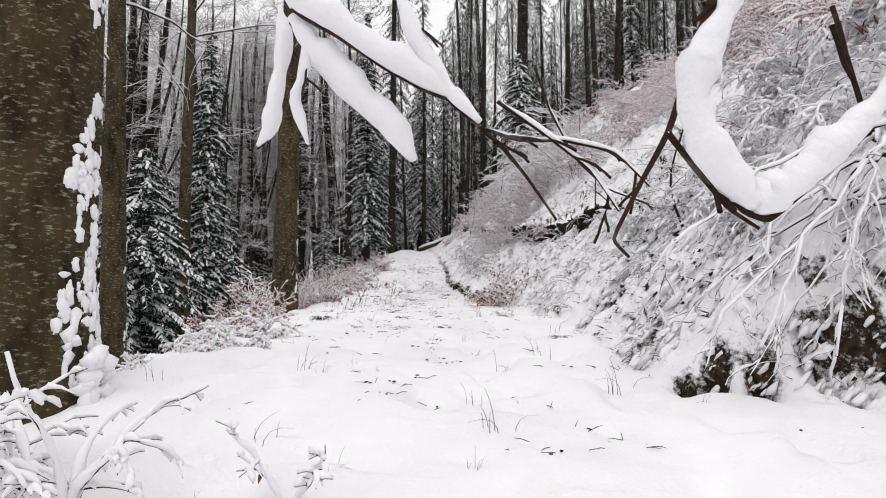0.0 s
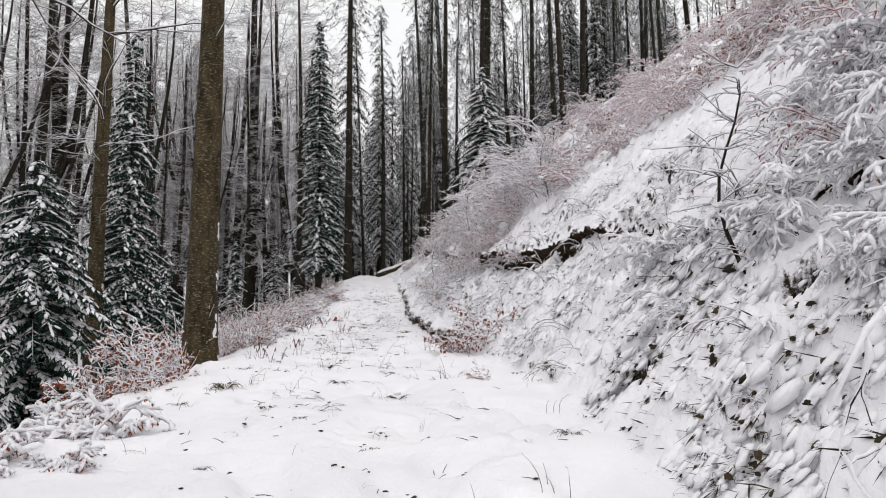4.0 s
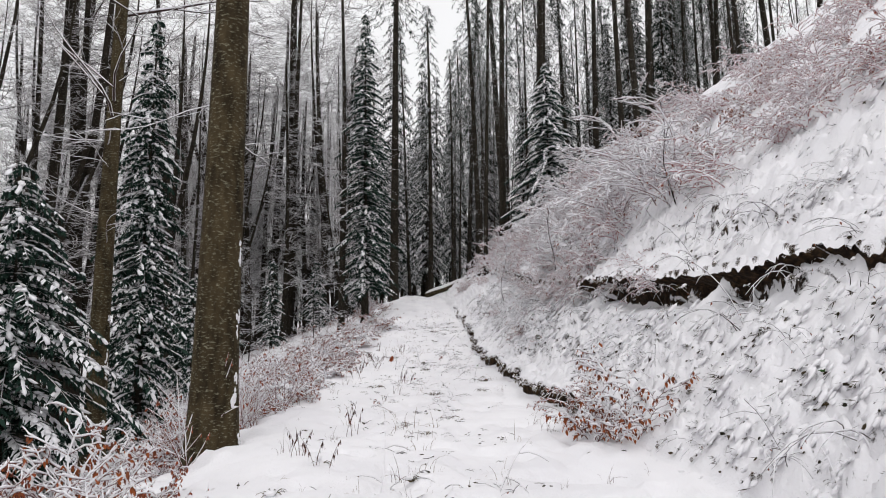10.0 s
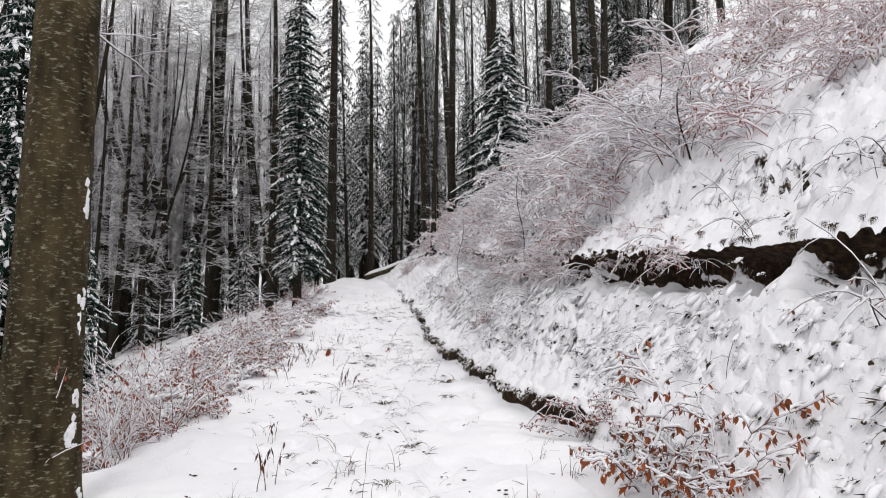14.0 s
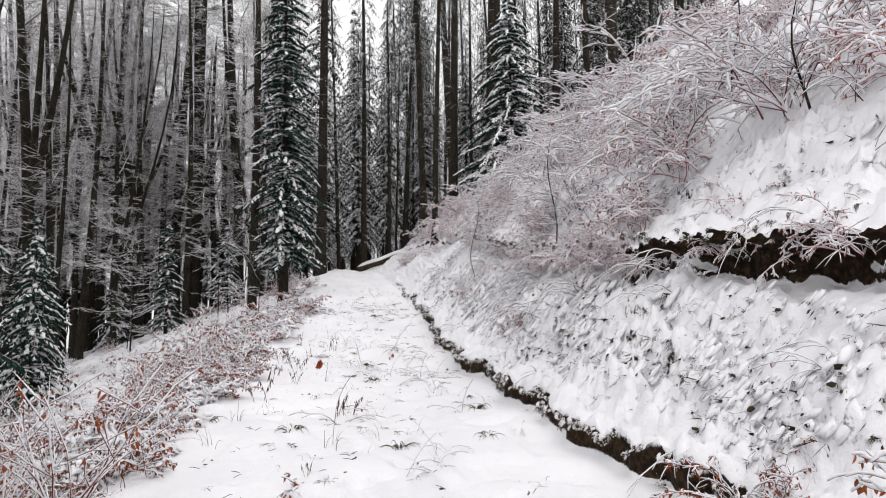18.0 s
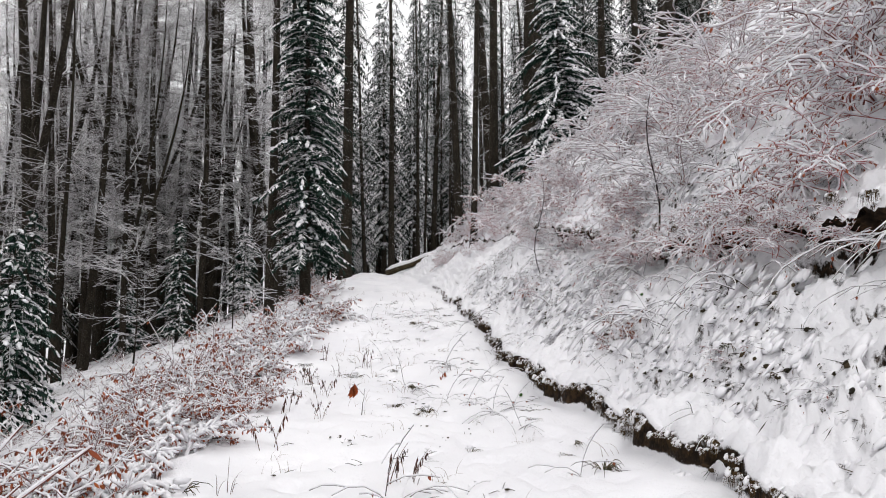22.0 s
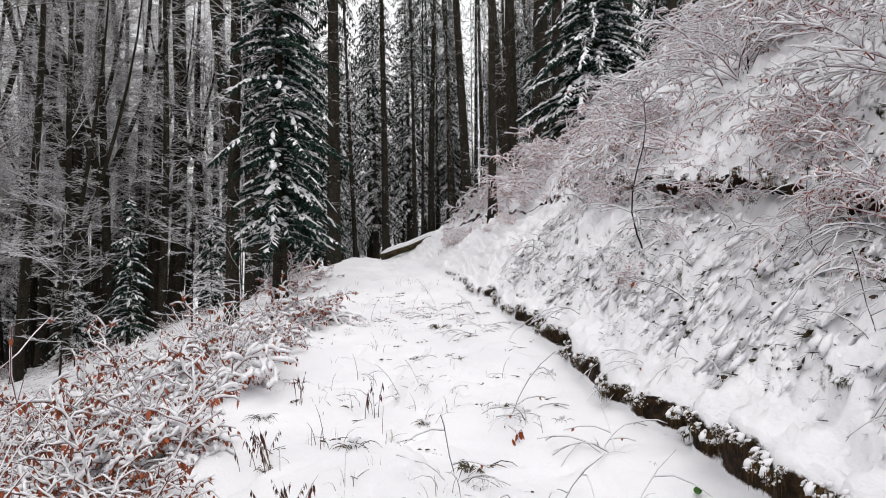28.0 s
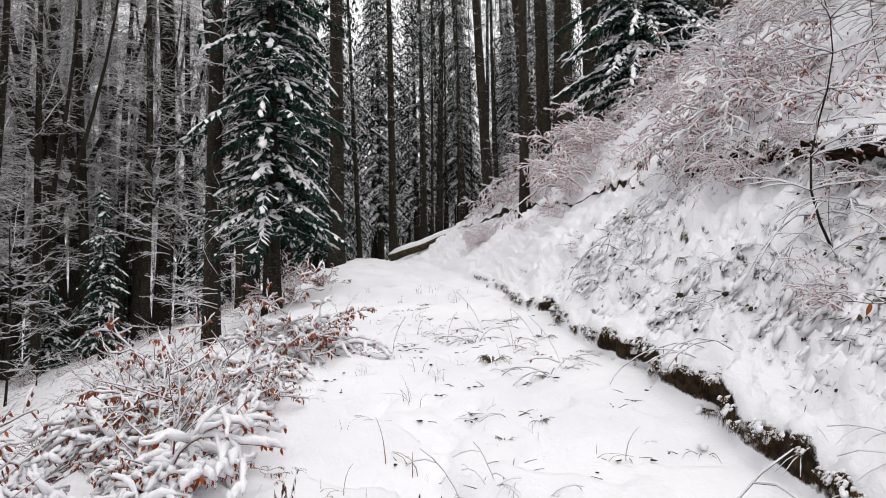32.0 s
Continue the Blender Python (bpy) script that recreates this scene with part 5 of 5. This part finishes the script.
M_BROWNBARK = bark_material("young_bark", (0.014, 0.008, 0.006), (0.05, 0.028, 0.02), (0.09, 0.08, 0.07), False)
overhang = thing("hanging_branch", Matrix(), "dark hanging branch under thick ridges of snow", "branch")
for k, (points, r, snow) in enumerate((
        (((0.326, 2.081, 2.654), (0.370, 2.093, 2.508), (0.433, 2.102, 2.416), (0.481, 2.105, 2.377)), 0.006, 0.015),
        (((0.475, 1.958, 2.337), (0.508, 1.961, 2.306), (0.542, 1.965, 2.265), (0.588, 1.971, 2.198)), 0.004, 0.001),
        (((0.132, 2.078, 2.654), (0.161, 2.085, 2.576), (0.238, 2.089, 2.533), (0.316, 2.095, 2.479), (0.394, 2.099, 2.435), (0.452, 2.102, 2.416)), 0.006, 0.024),
        (((0.151, 2.105, 2.566), (0.195, 2.112, 2.497), (0.254, 2.118, 2.427), (0.323, 2.124, 2.368), (0.365, 2.129, 2.314)), 0.005, 0.027),
        (((0.123, 2.132, 2.604), (0.133, 2.138, 2.528), (0.117, 2.144, 2.447), (0.105, 2.150, 2.371), (0.082, 2.151, 2.351)), 0.0035, 0.015),
        (((0.648, 1.508, 2.354), (0.668, 1.584, 2.350), (0.676, 1.661, 2.322), (0.678, 1.741, 2.268), (0.668, 1.820, 2.224), (0.651, 1.899, 2.161), (0.695, 1.977, 2.144)), 0.005, 0.0006),
        (((0.668, 1.509, 2.345), (0.657, 1.511, 2.315), (0.635, 1.515, 2.267), (0.621, 1.518, 2.226), (0.632, 1.521, 2.186), (0.661, 1.524, 2.149), (0.681, 1.525, 2.142), (0.705, 1.524, 2.162), (0.738, 1.522, 2.191), (0.773, 1.520, 2.231), (0.813, 1.517, 2.279)), 0.004, 0.0145),
        (((0.609, 1.538, 2.215), (0.633, 1.541, 2.184), (0.658, 1.544, 2.154), (0.683, 1.546, 2.138)), 0.003, 0.001),
        (((0.500, 1.955, 2.374), (0.567, 1.960, 2.328), (0.642, 1.966, 2.270), (0.680, 1.971, 2.211)), 0.003, 0.004),
        (((0.483, 1.959, 2.333), (0.533, 1.961, 2.316), (0.601, 1.962, 2.316), (0.676, 1.964, 2.299), (0.726, 1.969, 2.248)), 0.003, 0.003),
        (((0.180, 2.107, 2.546), (0.175, 2.113, 2.477), (0.155, 2.117, 2.418), (0.180, 2.123, 2.348)), 0.003, 0.01),
        (((0.713, 3.161, 2.882), (0.765, 3.168, 2.723), (0.855, 3.172, 2.549), (0.960, 3.170, 2.448), (1.092, 3.161, 2.400)), 0.005, 0.003),
        )):
    snowy_branch(overhang, points, r, snow, 900 + k)


# ---- the big shrub that droops over the foot of the bank ----
def arching(parent, root, tip, rise, seed):
    """One long arching stem with hanging side twigs under snow."""
    rng = random.Random(seed)
    wood, white = Geo(), Geo()
    mid = root.lerp(tip, 0.45) + Vector((0, 0, rise))
    pts = [root * (1 - f) ** 2 + mid * 2 * f * (1 - f) + tip * f * f for f in [i / 12 for i in range(13)]]
    pts = [p + Vector((rng.uniform(-1, 1), rng.uniform(-1, 1), rng.uniform(-1, 1))) * 0.045 for p in pts]
    rr = [0.013 * (1 - 0.075 * i) for i in range(13)]
    wood.tube(pts, rr, 5, cap=False)
    white.tube([p + Vector((0, 0, r + 0.008)) for p, r in zip(pts, rr)], [(0.010 + r * 0.8) * rng.choice((0.7, 1.0, 1.3)) for r in rr], 6)
    for i in range(3, 12):
        for j in range(i % 3 > 0):
            way = (pts[i + 1] - pts[i]).normalized() * 0.8 + Vector((rng.uniform(-0.6, 0.6), rng.uniform(-0.6, 0.6), rng.uniform(-0.5, 0.1)))
            grow(wood, white, pts[i], way, rng.uniform(0.2, 0.75), 0.005, rng, 1, 2, 0.12, 0.35, 1.1, 4)
    stem = part("stem", wood, M_BROWNBARK, parent)
    part("snow_ridge", white, M_SNOW, stem, "snow along the stem")


weeping = thing("drooping_shrub", Matrix(), "large dark-stemmed shrub drooping under snow over the bank", "shrub", "snow-laden shrubs on the bank")
weeping_base, weeping_top = Vector((4.246, 6.382, 2.472)), Vector((4.036, 6.225, 3.504))
butt = Geo()
butt.tube([weeping_base - Vector((0, 0, 0.5)), weeping_base, weeping_base.lerp(weeping_top, 0.5) + Vector((0.03, 0.02, 0)), weeping_top], [0.05, 0.045, 0.04, 0.03], 8)
part("trunk", butt, M_BARK, weeping)
for k, (f, tip, rise) in enumerate((
        (0.63, (2.437, 6.307, 2.043), 0.33),
        (1.00, (1.876, 5.901, 2.210), 0.54),
        (0.63, (3.170, 5.717, 1.666), 0.73),
        (0.76, (2.607, 5.661, 1.738), 0.60),
        (0.72, (2.480, 6.159, 1.852), 0.74),
        (0.44, (3.450, 6.482, 1.597), 0.77),
        (0.97, (3.296, 5.759, 2.026), 0.52),
        (0.35, (2.995, 6.004, 1.856), 0.59),
        (0.86, (3.286, 6.657, 1.538), 0.80),
        (0.90, (3.485, 6.672, 1.657), 0.58),
        (0.28, (3.283, 6.217, 1.680), 0.33),
        (0.41, (3.718, 6.455, 1.614), 0.38),
        (0.61, (2.235, 5.669, 1.780), 0.32),
        (0.51, (3.590, 6.689, 1.555), 0.80),
        )):
    arching(weeping, weeping_base.lerp(weeping_top, f), Vector(tip), rise, 970 + k)


# ---- dark young saplings on the bank ----
for k, (x, y, height, r) in enumerate(((2.48, 26.46, 2.6, 0.018), (4.11, 20.92, 2.2, 0.02), (3.45, 9.48, 2, 0.022), (1.29, 29.35, 2.2, 0.012), (4.90, 23.60, 2.6, 0.018), (3.60, 30.50, 2.4, 0.016))):
    rng = random.Random(920 + k)
    sapling = thing("sapling", Matrix.Translation((x, y, at_ground(x, y, 0.1))), "thin dark sapling with snowy side twigs", "tree", "saplings on the bank")
    stem, twig, white = Geo(), Geo(), Geo()
    pts = [Vector((0.10 * math.sin(i * 0.8 + k), 0.08 * math.sin(i * 0.6), height * i / 8)) for i in range(9)]
    stem.tube(pts, [r * (1 - 0.09 * i) for i in range(9)], 7)
    for i in range(2, 9):
        for j in range(3):
            a = rng.uniform(0, 6.28)
            grow(twig, white, pts[i], Vector((math.cos(a), math.sin(a), rng.uniform(0.0, 0.6))), rng.uniform(0.35, 0.9) * (1.2 - i * 0.08), 0.006, rng, 1, 4, 0.05, 0.2, 0.8, 4)
    part("stem", stem, M_BARK, sapling)
    part("crown", twig, M_TWIG, sapling, "thin side twigs", True, "stuff")
    part("twig_snow", white, M_SNOW, sapling, "snow along the twigs", True, "stuff")


# ---- the fallen log at the end of the trail ----
log = thing("fallen_log", Matrix(), "fallen grey log with snow on top across the trail", "log")
ends = [Vector(p) for p in ((-2.188, 50.207, 5.887), (0.077, 48.926, 6.649))]
bole, cover = Geo(), Geo()
pts = [ends[0].lerp(ends[1], i / 8) + Vector((0, 0, 0.03 * math.sin(i))) for i in range(9)]
bole.tube(pts, [0.19 - 0.007 * i for i in range(9)], 12)
cover.tube([p + Vector((0, 0, 0.13)) for p in pts], [0.10, 0.15, 0.14, 0.16, 0.13, 0.15, 0.13, 0.12, 0.08], 8)
part("bole", bole, M_BEECH, log)
part("snow_ridge", cover, M_SNOW, log, "snow along its top")


M_GREEN = leaf_material("green_leaf", (0.03, 0.09, 0.02), (0.06, 0.13, 0.03))

# ---- small plants with a look of their own ----
def snowed_twig(name, x, y, label, stems, length, seed, leaf_mat=None, leaves=0, lean=(0, 0), snowy=3.0, r=0.006, leaf=0.06, droop=0.08, kids=3):
    rng = random.Random(seed)
    ob = thing(name, Matrix.Translation((x, y, at_ground(x, y, 0.05))), label, "twig")
    wood, white, lf, tips = Geo(), Geo(), Geo(), []
    for k in range(stems):
        a = rng.uniform(0, 6.28)
        grow(wood, white, Vector((rng.uniform(-0.05, 0.05), rng.uniform(-0.05, 0.05), 0)), Vector((math.cos(a) * 0.6 + lean[0], math.sin(a) * 0.6 + lean[1], 1)), length * rng.uniform(0.6, 1.1), r, rng, 2, kids, droop, 0.25, snowy, 6, tips)
    part("crown", wood, M_BROWNBARK, ob, "dark bent twigs", True, "stuff")
    if snowy:
        part("twig_snow", white, M_SNOW, ob, "thick snow on the twigs", True, "stuff")
    if leaves:
        hang_leaves(lf, tips, rng, leaves, leaf)
        part("dead_foliage", lf, leaf_mat, ob, "rust-red dead leaves", False, "stuff")
    return ob


snowed_twig("snow_bowed_twig", -1.53, 4.28, "low shrub bowed under thick snow beside the trail", 7, 0.95, 931, M_RUST, 6, (0.1, -0.1), 2.0, 0.008, 0.035, 0.12, 3)
snowed_twig("snow_bowed_twig", -1.91, 4.38, "low shrub bowed under thick snow beside the trail", 7, 1.1, 932, M_RUST, 6, (-0.1, 0.1), 2.0, 0.008, 0.035, 0.12, 3)
snowed_twig("snow_bowed_twig", -0.44, 4.45, "short twig with an orange leaf under a lump of snow", 2, 0.55, 933, M_LEAF, 2, (0.3, 0), 1.8, 0.004, 0.06)
snowed_twig("leafy_twig", -1.63, 19.55, "broken twig with rust-brown leaves on the trail", 2, 0.42, 934, M_RUST, 14, (-0.4, 0.0), 0.8, 0.007, 0.07, 0.14)
snowed_twig("red_stalk", -1.97, 24.6, "upright stalk with a rust-red withered leaf", 1, 0.6, 935, M_RUST, 9, (-0.1, 0), 0.0, 0.006, 0.11, 0.0, 1)
snowed_twig("leafy_twig", -0.75, 27.2, "short twig with two rust-red leaves in the trodden snow", 2, 0.26, 937, M_RUST, 5, (0, 0), 0.6, 0.004, 0.06, 0.0, 1)
for k, (x, y, size) in enumerate(((-2.38, 24.2, 0.9), (-2.74, 23.3, 1.1), (-2.84, 26.56, 1.0), (-1.49, 22.0, 1.0), (-1.35, 22.1, 0.8), (-2.84, 28.2, 1.1), (-2.5, 25.4, 0.9), (-2.9, 25.0, 1.1))):
    plant(STALKS, random.Random(980 + k), x, y, size)
for k, (x, y, size) in enumerate(((-0.24, 24.35, 1.1), (-0.69, 25.19, 0.9), (-0.8, 27.7, 1.1), (-0.5, 27.6, 1.0), (-0.07, 26.8, 1.0), (-1.05, 32.2, 1.1), (-0.9, 31.8, 1.0), (-1.3, 28.6, 0.9), (-0.87, 19.6, 0.7), (-0.37, 16.4, 0.9), (1.0, 12.0, 0.8), (0.36, 11.3, 0.8))):
    plant(ARCH, random.Random(990 + k), x, y, size)
for k, (x, y, size) in enumerate(((-2.16, 28.0, 1.3), (-2.12, 29.1, 1.4), (-1.9, 27.3, 1.2), (-2.4, 27.0, 1.3), (-1.2, 16.6, 1.4), (-1.0, 16.4, 1.5), (-1.1, 16.9, 1.3), (-1.5, 20.7, 1.2), (0.9, 12.2, 1.2), (0.45, 11.0, 1.1), (-0.9, 27.9, 1.2), (-0.6, 27.3, 1.2), (-2.6, 29.6, 1.3))):
    plant(BLADES, random.Random(1010 + k), x, y, size)
snowed_twig("long_twig", 1.16, 27.77, "long bare dark twig leaning out of the bank", 1, 1.5, 936, M_LEAF, 3, (-0.75, 0.3), 0.5, 0.008, 0.06, 0.0, 3)
plant(SEDGE, random.Random(940), -1.22, 26.81, 1.30, 0.5)
plant(TUFTS, random.Random(941), 1.59, 21.97, 1.20, 0.5)
plant(TUFTS, random.Random(942), 2.87, 14.80, 1.00, 0.5)
plant(SEDGE, random.Random(943), -1.29, 26.72, 1.20, 0.5)
plant(TUFTS, random.Random(944), 1.35, 8.77, 0.80, 0.5)
plant(SEDGE, random.Random(945), 0.58, 8.01, 1.30, 0.5)
plant(SEDGE, random.Random(946), -0.77, 30.60, 0.90, 0.5)
for k, (x, y, s) in enumerate(((2.82, 13.63, 0.055), (1.73, 25.19, 0.05), (0.24, 26.03, 0.06))):
    rng = random.Random(960 + k)
    ivy = thing("ivy_sprig", Matrix.Translation((x, y, at_ground(x, y, -0.03))), "green leaves poking out of the snow", "plant", "green sprigs on the bank")
    lf = Geo()
    for j in range(5):
        a = rng.uniform(0, 6.28)
        lf.leaf(Vector((0, 0, 0)), Vector((-0.6 + 0.5 * math.cos(a), 0.6 * math.sin(a), 0.4)).normalized(), Vector((-0.7, 0, 0.7)), s * rng.uniform(0.8, 1.3), s * 0.8)
    part("leaf_cluster", lf, M_GREEN, ivy, "dark green leaves", False)
